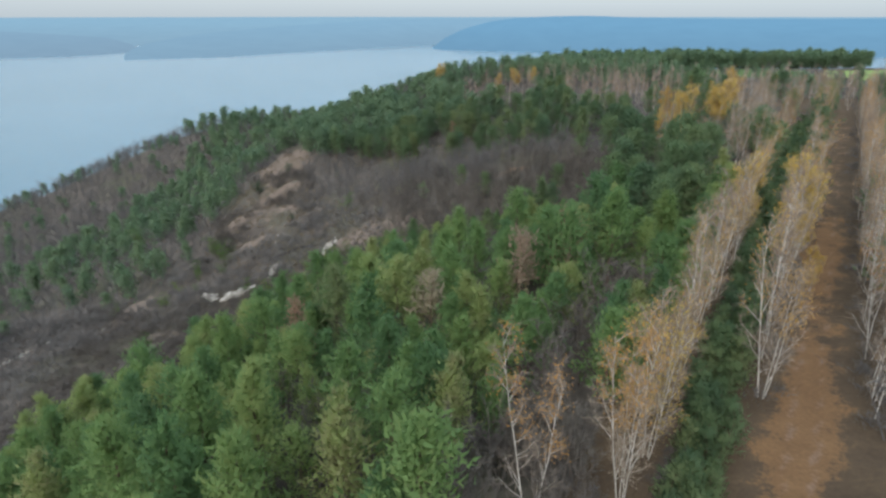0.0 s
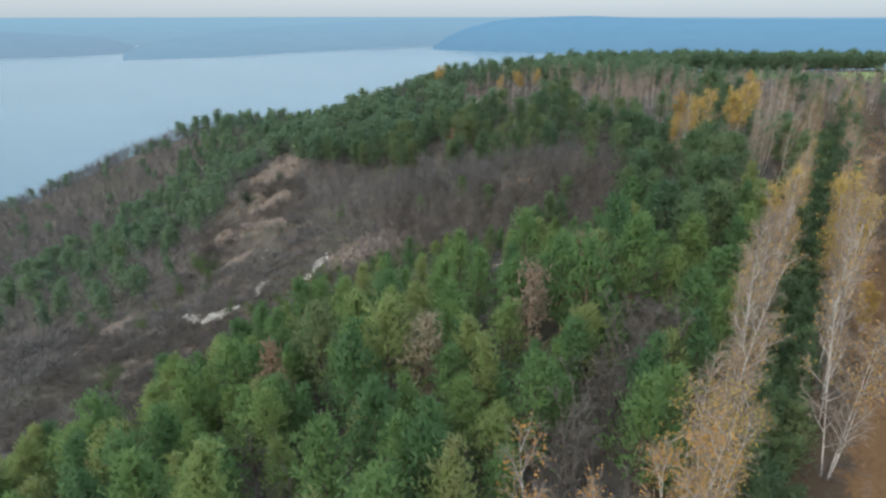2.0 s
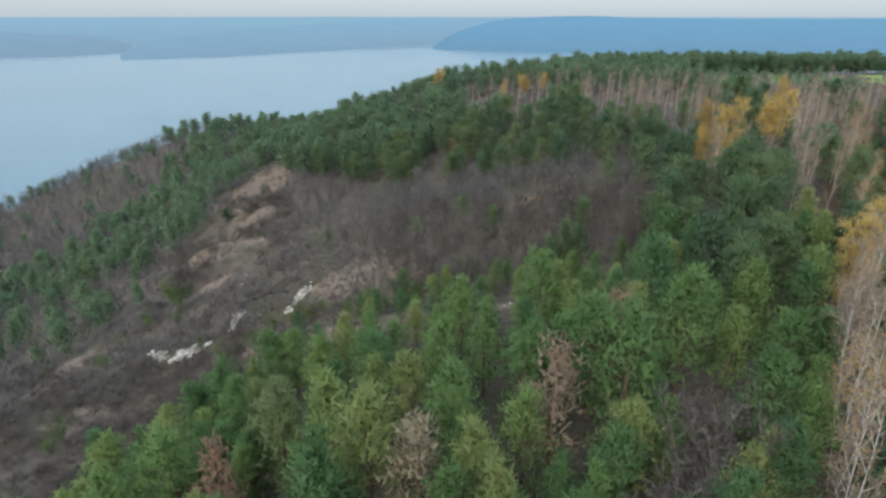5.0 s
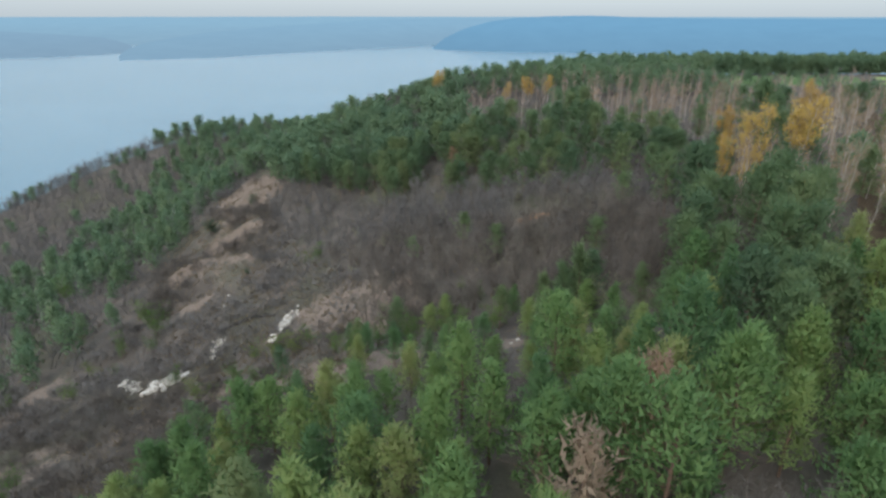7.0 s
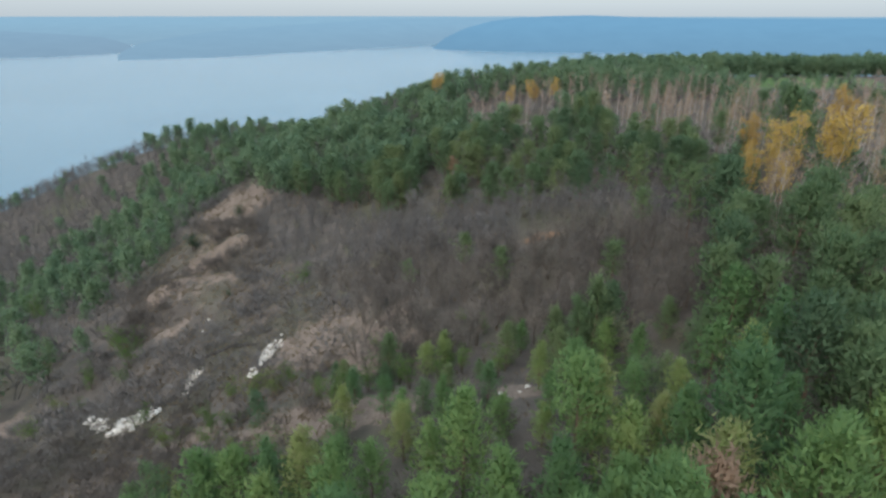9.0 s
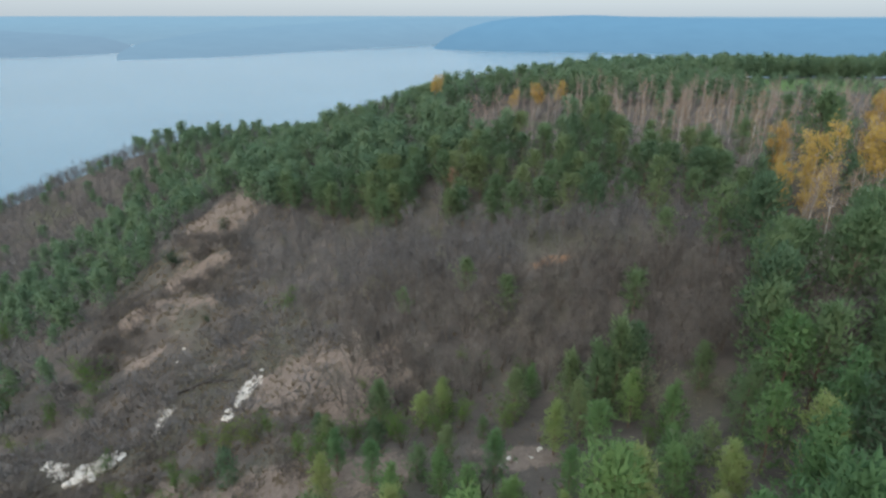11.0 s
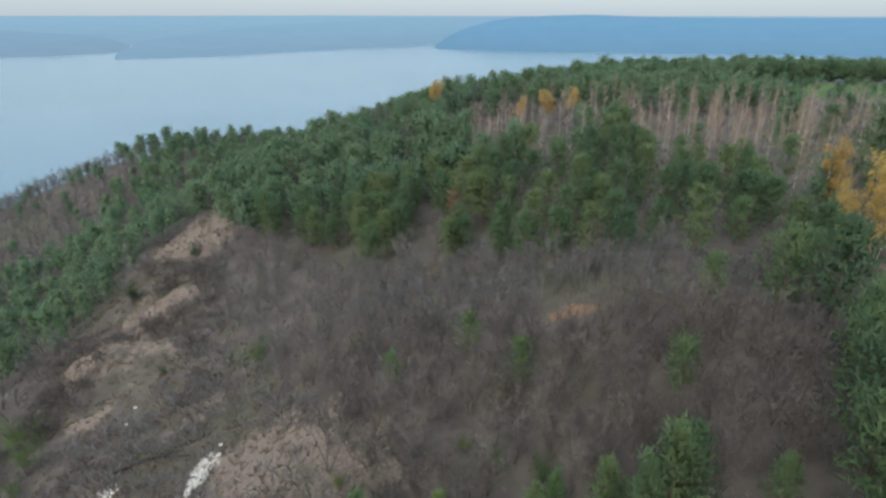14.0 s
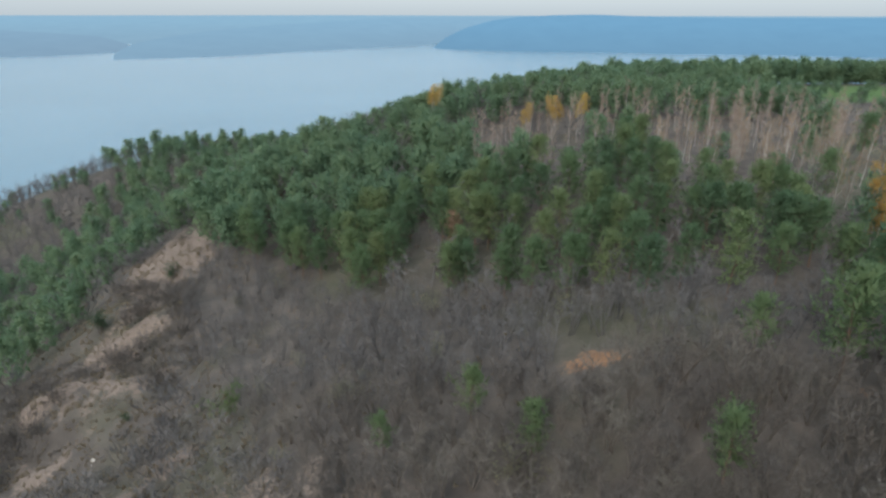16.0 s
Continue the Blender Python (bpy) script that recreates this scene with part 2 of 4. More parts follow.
def land(x, y):
    """Height of the ground: a plateau that breaks off towards the lake, with a spur, a gully and a hollow."""
    x, y = np.asarray(x, float), np.asarray(y, float)
    plateau = 5.5 + 4.17 * np.tanh((y - 110) / 60)
    brow = 7.3 - 0.063 * np.clip(y - 100, -140, 200) + 5.5 * np.exp(-((y - 150) / 45) ** 2) - 21.0 * np.exp(-((y - 15) / 40) ** 2)
    z = plateau - 0.477 * soft_step(brow - x, 13.7)
    z += 0.301 * soft_step(-62 - x, 20.0)                       # the slope eases lower down
    z += 7.1 * hump(x, y, -45, 170, 20, 37.7)                   # bare spur
    z -= 4.4 * hump(x, y, -36.3, 107, 28, 20)                   # gully before it
    z -= 3.5 * hump(x, y, 49, 124, 16, 17)
    z -= 6.3 * hump(x, y, 14, 100, 16, 14)                      # wooded hollow
    z += 2.0 * hump(x, y, -8, 208, 30, 28)                      # crest
    z -= 10.1 * hump(x, y, -150, 215, 70, 55)
    z += 10.0 * hump(x, y, -135, 300, 60, 45)
    z += 2.6 * hump(x, y, -34, 206, 20, 18) + 2.4 * hump(x, y, 16, 212, 34, 13)
    z += 1.0 * hump(x, y, -46, 173, 8, 6)                        # its top
    z -= 2.4 * hump(x, y, -42, 160, 8, 6)                        # bare face below the top
    z -= 2.6 * hump(x, y, 10, 136, 24, 13)                       # foot of the wooded hill
    z -= 2.4 * hump(x, y, -5.5, 99, 6, 5)                        # washed-out pit
    z -= 0.10 * soft_step(y - 212, 6.0) * np.exp(-((x + 15) / 48) ** 4)
    z -= 0.55 * soft_step(y - 310 + 0.6 * np.clip(-110 - x, 0, 400), 14.0)   # end of the headland
    z -= 0.30 * soft_step(-230 - x, 20.0)
    return np.maximum(z, LAKE - 12.0)


def wobble(x, y):
    """Small uneven relief."""
    a = 0.35 * np.sin(0.31 * x + 1.3 * np.sin(0.17 * y)) * np.sin(0.27 * y + 0.9 * np.sin(0.21 * x))
    b = 0.16 * np.sin(0.83 * x + 0.4 + 1.1 * np.sin(0.57 * y)) * np.sin(0.71 * y + 1.7)
    c = 0.07 * np.sin(1.9 * x + 2.0 * np.sin(1.1 * y)) * np.sin(1.7 * y + 0.6)
    return a + b + c


def row_line(y):
    """East coordinate of the first row of birches; the second row, the track and the third run beside it."""
    return 11.0 + 0.63 * (y - 30.0)


SECOND, TRACK, THIRD = 6.9, 11.6, 16.3


def gully_cut(x, y):
    """Erosion rills on the bare spur."""
    on = hump(x, y, -42, 140, 14, 34)
    return on * (0.9 * np.sin(0.42 * y + 0.10 * x) + 0.45 * np.sin(0.95 * y - 0.33 * x + 1.0))


TERRACES = ((-41.5, 144.0, 5.5, 5), (-36.0, 135.5, 5.0, 12), (-48.0, 136.0, 4.0, 10), (-43.0, 125.5, 3.2, 10), (-43.0, 153.0, 4.5, 12), (-27.0, 121.0, 4.5, 15), (-64.0, 110.0, 6.5, 69), (-84.0, 112.0, 5.0, 40))


def lips(x, y, shift, width):
    """Lips of the old slips that step down the spur: east, north, half length, bearing."""
    total = 0.0
    for cx, cy, half, turn in TERRACES:
        ca, sa = math.cos(radians(turn)), math.sin(radians(turn))
        a, d = (x - cx) * ca + (y - cy) * sa, (y - cy) * ca - (x - cx) * sa
        d = d + 0.7 * np.sin(0.75 * a + cx) + 0.3 * np.sin(1.9 * a) - shift
        total = total + np.exp(-(d / width) ** 2 - (a / half) ** 4)
    return total


def height(x, y):
    x, y = np.asarray(x, float), np.asarray(y, float)
    u = x - row_line(y)
    road = np.exp(-((u - TRACK) / 4.2) ** 4)
    z = land(x, y) + (1 - road) * wobble(x, y) + gully_cut(x, y) + 0.75 * lips(x, y, 0.0, 1.4)
    ruts = np.exp(-((np.abs(u - TRACK) - 1.05) / 0.42) ** 2)
    return z - 0.12 * road - 0.10 * ruts * road


def axis(lo, hi, fine_lo, fine_hi, step):
    v = list(np.arange(fine_lo, fine_hi, step))
    s, p = step, fine_lo
    while p > lo:
        s *= 1.12
        p -= s
        v.insert(0, p)
    s, p = step, v[-1]
    while p < hi:
        s *= 1.12
        p += s
        v.append(p)
    return np.array(v)


def build_ground():
    xs, ys = axis(-4600, 4600, -85, 65, 0.95), axis(-4600, 4600, 20, 178, 1.0)
    X, Y = np.meshgrid(xs, ys)
    Z = height(X, Y)
    verts = np.stack([X, Y, Z], -1).reshape(-1, 3)
    nx, ny = len(xs), len(ys)
    i = (np.arange(ny - 1)[:, None] * nx + np.arange(nx - 1)[None, :]).ravel()
    faces = np.stack([i, i + 1, i + nx + 1, i + nx], -1)
    me = bpy.data.meshes.new("ground")
    me.from_pydata(verts.tolist(), [], faces.tolist())
    me.shade_smooth()
    x, y = verts[:, 0], verts[:, 1]
    u = x - row_line(y)
    inside = ((y > -60) & (y < 175)).astype(float)
    spur = 0.42 * hump(x, y, -43, 146, 9, 25) + 1.2 * hump(x, y, -45, 167, 7.5, 7) + 0.62 * lips(x, y, -0.3, 2.0) + 0.4 * hump(x, y, -20, 113, 10, 6) + 0.25 * hump(x, y, -63, 108, 14, 4)
    spur += 0.9 * hump(x, y, -15, 91.5, 8, 3.6) + 0.9 * hump(x, y, -8, 88.5, 6, 3.0) + 0.9 * hump(x, y, 7, 88.5, 4, 2.6) + 0.4 * hump(x, y, -6, 107, 8, 6) + 0.75 * hump(x, y, -14, 108, 8, 5) + 0.9 * hump(x, y, -27, 97, 4, 2.6)
    spur += 0.7 * hump(x, y, -38, 95, 5, 2.6) + 0.8 * hump(x, y, -8.6, 102, 3.5, 2.5) + 0.6 * hump(x, y, -83, 100, 10, 4) + 0.6 * hump(x, y, -52, 92, 10, 6)
    masks = {
        "soil": spur,
        "red": 0.7 * hump(x, y, 15, 119.5, 3.4, 1.5) + 0.22 * hump(x, y, 36, 112, 7, 4),
        "track": np.exp(-((u - TRACK) / 2.9) ** 2) * (0.80 + 0.25 * np.sin(0.19 * y + 0.6)) * inside * (0.35 + 0.65 * np.clip((100 - y) / 30, 0, 1)),
        "verge": (np.exp(-((u - TRACK) / 8.5) ** 6) + np.exp(-((u + 1.0) / 3.2) ** 4)) * inside,
        "ruts": 0.62 * np.exp(-((np.abs(u - TRACK) - 1.05) / 0.40) ** 2) * inside,
        "field": ((x > 141 + 0.35 * (y - 215)) & (x < 420) & (y > 214) & (y < 264)).astype(float),
        "meadow": 1.0 * hump(x, y, 112, 250, 45, 26) + 0.75 * np.exp(-((u - 4.4) / 2.6) ** 2) * inside,
        "chalk": 0.6 * hump(x, y, -40.5, 107, 3.0, 2.0) + 0.6 * hump(x, y, -34.7, 112.5, 1.3, 3.0) + 0.7 * hump(x, y, -23, 110.3, 1.6, 3.2) + 0.5 * hump(x, y, -82, 100, 3.5, 1.5),
    }
    for name, value in masks.items():
        me.attributes.new(name, "FLOAT", "POINT").data.foreach_set("value", np.clip(value, 0, 1).astype(np.float32))
    me.materials.append(ground_mat)
    return tagged(new("ground", me), "brown leaf-strewn hillside falling from a plateau to the lake", "ground", kind="structure")


build_ground()

me = bpy.data.meshes.new("water")
me.from_pydata([(-4900, -4900, LAKE), (4900, -4900, LAKE), (4900, 4900, LAKE), (-4900, 4900, LAKE)], [], [(0, 1, 2, 3)])
me.materials.append(water_mat)
tagged(new("water", me), "calm pale blue lake under an overcast sky", "lake", kind="structure")


def far_shore(name, label, mat, rows):
    """A wooded upland across the lake. rows: bearing (metres east for each metre north), distance north of its shore, how far back its brow lies, height of the brow over the lake."""
    pts, n = [], 0
    rows = np.array(rows, float)
    bearings = np.linspace(rows[0, 0], rows[-1, 0], 160)
    shore, back, top = (np.interp(bearings, rows[:, 0], rows[:, k]) for k in (1, 2, 3))
    steps = np.array([0, 0.04, 0.12, 0.25, 0.42, 0.62, 0.82, 1.0, 1.2])
    rise = np.array([-0.05, 0.03, 0.14, 0.34, 0.58, 0.80, 0.94, 1.0, 1.0])
    for b, s, d, h in zip(bearings, shore, back, top):
        for st, r in zip(steps, rise):
            dist = s + st * d
            e = noise.noise((b * 14, st * 3.0, s * 0.001)) * 0.10 * min(1, st * 3) * (1.0 if st < 0.95 else 0.12)
            pts.append((b * dist, dist, min(LAKE + h * (r + e), LAKE + h * 1.02)))
    k = len(steps)
    faces = [(i * k + j, (i + 1) * k + j, (i + 1) * k + j + 1, i * k + j + 1) for i in range(159) for j in range(k - 1)]
    me = bpy.data.meshes.new(name)
    me.from_pydata(pts, [], faces)
    me.shade_smooth()
    me.materials.append(mat)
    return tagged(new(name, me), label, "distant hills", kind="structure")


# colours of each upland: the land itself, then the haze glow mixed over it
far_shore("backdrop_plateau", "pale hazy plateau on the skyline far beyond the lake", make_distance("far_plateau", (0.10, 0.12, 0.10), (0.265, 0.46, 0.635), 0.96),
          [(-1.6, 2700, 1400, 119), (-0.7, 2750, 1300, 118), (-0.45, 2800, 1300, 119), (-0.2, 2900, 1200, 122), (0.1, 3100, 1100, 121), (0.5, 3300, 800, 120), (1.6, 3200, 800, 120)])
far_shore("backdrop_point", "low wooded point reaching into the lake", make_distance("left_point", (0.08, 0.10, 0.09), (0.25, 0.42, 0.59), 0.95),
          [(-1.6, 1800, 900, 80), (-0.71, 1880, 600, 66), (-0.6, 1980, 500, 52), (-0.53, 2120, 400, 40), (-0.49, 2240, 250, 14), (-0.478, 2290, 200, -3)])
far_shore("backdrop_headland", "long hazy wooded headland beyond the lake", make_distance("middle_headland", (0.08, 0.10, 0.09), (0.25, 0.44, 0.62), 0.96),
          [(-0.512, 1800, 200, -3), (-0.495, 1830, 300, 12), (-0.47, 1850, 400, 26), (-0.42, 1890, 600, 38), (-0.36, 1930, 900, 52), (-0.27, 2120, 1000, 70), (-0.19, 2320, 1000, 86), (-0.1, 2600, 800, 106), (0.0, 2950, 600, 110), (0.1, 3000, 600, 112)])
far_shore("backdrop_bluff", "wooded bluff beyond the end of the lake, blue with painted haze", make_distance("right_bluff", (0.06, 0.09, 0.09), (0.176, 0.383, 0.60), 0.95),
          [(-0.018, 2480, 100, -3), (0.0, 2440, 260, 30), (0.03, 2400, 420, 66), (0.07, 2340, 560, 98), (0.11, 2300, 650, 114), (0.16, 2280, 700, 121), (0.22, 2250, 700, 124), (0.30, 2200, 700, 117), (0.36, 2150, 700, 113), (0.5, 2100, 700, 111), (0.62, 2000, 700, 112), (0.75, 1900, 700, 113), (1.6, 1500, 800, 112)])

# ---- plants ----


class Mesh:
    def __init__(self):
        self.v, self.f = [], []

    def tri(self, a, b, c):
        n = len(self.v)
        self.v += [a, b, c]
        self.f.append((n, n + 1, n + 2))

    def blade(self, a, b, w, level=0.0):
        d = b - a
        side = d.cross(Vector((random.gauss(0, 1), random.gauss(0, 1), random.gauss(level, 1)))).normalized() * (w / 2)
        self.tri(a - side, a + side, b)

    def leaf(self, at, size):
        d = Vector((random.gauss(0, 1), random.gauss(0, 1), random.gauss(0, 1))).normalized()
        s = d.orthogonal().normalized()
        s.rotate(Matrix.Rotation(random.uniform(0, 6.28), 3, d))
        n = len(self.v)
        self.v += [at - d * size * 0.6, at + s * size * 0.4, at + d * size * 0.6, at - s * size * 0.4]
        self.f.append((n, n + 1, n + 2, n + 3))

    def stick(self, pts, radii, sides=5):
        n0, d = len(self.v), (pts[-1] - pts[0]).normalized()
        s = d.orthogonal().normalized()
        t = d.cross(s)
        for p, r in zip(pts, radii):
            for k in range(sides):
                a = 6.2832 * k / sides
                self.v.append(p + (s * math.cos(a) + t * math.sin(a)) * r)
        for i in range(len(pts) - 1):
            for k in range(sides):
                a, b = n0 + i * sides + k, n0 + i * sides + (k + 1) % sides
                self.f.append((a, b, b + sides, a + sides))

    def data(self, name, mat, smooth=False, crown=False):
        me = bpy.data.meshes.new(name)
        if crown:
            verts, faces, normals = crown_normals(np.array([tuple(p) for p in self.v]), np.array(self.f))
            me.from_pydata(verts.tolist(), [], faces.tolist())
            me.shade_smooth()
            me.normals_split_custom_set_from_vertices(normals.tolist())
        else:
            me.from_pydata([tuple(p) for p in self.v], [], self.f)
            if smooth:
                me.shade_smooth()
        me.materials.append(mat)
        return me


def crown_normals(v, f):
    """Turn the sprays of a crown outwards and let their normals follow its rounded form."""
    a, b, c = v[f[:, 0]], v[f[:, 1]], v[f[:, 2]]
    own = np.cross(b - a, c - a)
    own /= np.linalg.norm(own, axis=1)[:, None] + 1e-9
    mid = (a + b + c) / 3
    far = np.percentile(np.hypot(mid[:, 0], mid[:, 1]), 90)
    out = np.stack([mid[:, 0] / far, mid[:, 1] / far, 0.35 + 0.5 * (mid[:, 2] - mid[:, 2].min()) / np.ptp(mid[:, 2])], -1)
    out /= np.linalg.norm(out, axis=1)[:, None]
    back = (own * out).sum(1) < 0
    own[back] *= -1
    f = f.copy()
    f[back] = f[back][:, ::-1]
    mixed = 0.78 * out + 0.22 * own
    mixed /= np.linalg.norm(mixed, axis=1)[:, None]
    n = np.zeros_like(v)
    for k in range(3):
        n[f[:, k]] = mixed
    return v, f, n


def rnd(a, b):
    return random.uniform(a, b)


def around(angle, tilt):
    """A unit direction at that bearing, tilt degrees above the level."""
    e = radians(tilt)
    return Vector((math.cos(angle) * math.cos(e), math.sin(angle) * math.cos(e), math.sin(e)))


def tuft(m, at, out, size, count, wide=1.0):
    """A spray of needles."""
    for _ in range(count):
        d = (out * 0.75 + Vector((random.gauss(0, 0.6), random.gauss(0, 0.6), random.gauss(0.22, 0.5)))).normalized()
        o = at + Vector((random.gauss(0, 0.5), random.gauss(0, 0.5), random.gauss(0, 0.32))) * size
        m.blade(o - d * size * 0.12, o + d * size * rnd(0.5, 0.95), size * rnd(0.20, 0.34) * wide, 2.2)


def pine_meshes(h, seed, count=6, step=0.46, spread=0.27, bare=0.16, blunt=0.75, wide=1.0, open_crown=0.0):
    """A young pine: whorls of boughs, each with sprays of needles; wide and rounded below, pointed above."""
    random.seed(seed)
    trunk, crown = Mesh(), Mesh()
    bend = [Vector((rnd(-0.12, 0.12) * k, rnd(-0.12, 0.12) * k, h * k / 4)) for k in range(5)]
    bend[0].z = -0.4
    trunk.stick(bend, [0.015 * h, 0.012 * h, 0.009 * h, 0.005 * h, 0.001 * h], 6)

    def stem(z):
        k = min(max(z / h * 4, 0), 3.999)
        i = int(k)
        return bend[i].lerp(bend[i + 1], k - i)
    z = h * bare
    lob = [rnd(0.82, 1.15) for _ in range(7)]
    while z < h * 0.985:
        u = (z / h - bare) / (1 - bare)
        reach = spread * h * (1 - u) ** blunt * (0.62 + 0.38 * min(1, u * 5)) + 0.12
        reach *= rnd(0.74, 1.1)                                  # uneven tiers
        boughs = 5 if u < 0.8 else 4
        turn = rnd(0, 6.28)
        for k in range(boughs):
            if random.random() < open_crown:
                continue
            a = turn + 6.283 * k / boughs + rnd(-0.35, 0.35)
            r = reach * rnd(0.7, 1.15) * lob[int(a / 0.9) % 7]
            d = around(a, rnd(8, 26) + 38 * u)
            base = stem(z)
            tip = base + d * r
            if r > 1.7:
                trunk.stick([base, tip], [0.012 + 0.006 * r, 0.006], 3)
            sprays = 1 if r < 0.5 else (2 if r < 1.0 else 3)
            for s in range(sprays):
                along = 1 - 0.32 * s
                at = base.lerp(tip, along) + Vector((rnd(-0.17, 0.17), rnd(-0.17, 0.17), rnd(-0.10, 0.12))) * (0.4 + r)
                at.z += 0.16 * r * along * along
                tuft(crown, at, (d + Vector((0, 0, 0.35))).normalized(), step * rnd(0.9, 1.35), count, wide)
        z += step * rnd(0.75, 1.1) * (1.15 - 0.35 * u)
    for up in (0.90, 0.97):
        tuft(crown, stem(h * up), Vector((0, 0, 1.2)), step * 1.1, count + 2, wide)
    return trunk, crown


def bare_meshes(h, seed, stems=3, boughs=8, twigs=7, width=0.05, spread=0.35, light=False):
    """A leafless shrub or small tree: stems, boughs and a haze of fine twigs."""
    random.seed(seed)
    wood, fine = Mesh(), Mesh()
    for _ in range(stems):
        a = rnd(0, 6.28)
        lean = around(a, rnd(62, 84))
        base = Vector((rnd(-0.25, 0.25), rnd(-0.25, 0.25), -0.3))
        hh = h * rnd(0.75, 1.0)
        pts = [base]
        for k in range(4):
            pts.append(pts[-1] + (lean * (hh / 4)) + Vector((rnd(-0.12, 0.12), rnd(-0.12, 0.12), 0)) * hh * 0.25)
        if light:
            wood.stick([pts[0], pts[2], pts[4]], [0.014 * h, 0.008 * h, 0.002 * h], 3)
        else:
            wood.stick(pts, [0.014 * h, 0.011 * h, 0.008 * h, 0.005 * h, 0.002 * h], 4)
        for b in range(boughs):
            t = 0.25 + 0.72 * (b + random.random()) / boughs
            i = min(int(t * 4), 3)
            p = pts[i].lerp(pts[i + 1], t * 4 - i)
            d = around(rnd(0, 6.28), rnd(20, 60))
            r = hh * spread * rnd(0.6, 1.1) * (1.15 - 0.6 * t)
            mid = p + d * r * 0.55
            tip = mid + (d + Vector((0, 0, 0.5))).normalized() * r * 0.5
            if light:
                fine.blade(p, tip, width)
            else:
                wood.stick([p, mid, tip], [0.005 * h, 0.003 * h, 0.001 * h], 3)
            for w in range(twigs):
                s = rnd(0.2, 1.0)
                q = p.lerp(mid, s * 2) if s < 0.5 else mid.lerp(tip, s * 2 - 1)
                e = (d * 0.5 + Vector((random.gauss(0, 0.6), random.gauss(0, 0.6), random.gauss(0.55, 0.4)))).normalized()
                end = q + e * rnd(0.4, 0.95) * (0.35 + h * 0.12)
                fine.blade(q, end, width)
                for _ in range(2):
                    o = q.lerp(end, rnd(0.3, 0.8))
                    g = (e + Vector((random.gauss(0, 0.7), random.gauss(0, 0.7), random.gauss(0.1, 0.5)))).normalized()
                    fine.blade(o, o + g * rnd(0.25, 0.6) * (0.3 + h * 0.1), width * 0.8)
    return wood, fine


def thicket_meshes(h, seed, twigs=330, width=0.055):
    """A low rounded leafless shrub: many stems from one foot and a dense haze of twigs."""
    random.seed(seed)
    wood, fine = Mesh(), Mesh()
    lobes = []
    for _ in range(9):
        d = around(rnd(0, 6.28), rnd(18, 80))
        tip = Vector((d.x * 1.25, d.y * 1.25, d.z)) * h * rnd(0.65, 1.0)
        mid = tip * 0.5 + Vector((0, 0, 0.08 * h))
        wood.stick([Vector((rnd(-0.2, 0.2), rnd(-0.2, 0.2), -0.3)), mid, tip], [0.010 * h, 0.007 * h, 0.003 * h], 3)
        lobes += [(mid, tip)] * 2
    for _ in range(twigs):
        mid, tip = random.choice(lobes)
        p = mid.lerp(tip, rnd(-0.4, 1.0)) + Vector((random.gauss(0, 0.14), random.gauss(0, 0.14), random.gauss(0, 0.08))) * h
        p.z = max(p.z, 0.05)
        d = (Vector((p.x, p.y, 0.5 * h)).normalized() + Vector((random.gauss(0, 0.5), random.gauss(0, 0.5), random.gauss(0.25, 0.4)))).normalized()
        fine.blade(p, p + d * h * rnd(0.16, 0.36), width * rnd(0.6, 1.2))
    return wood, fine


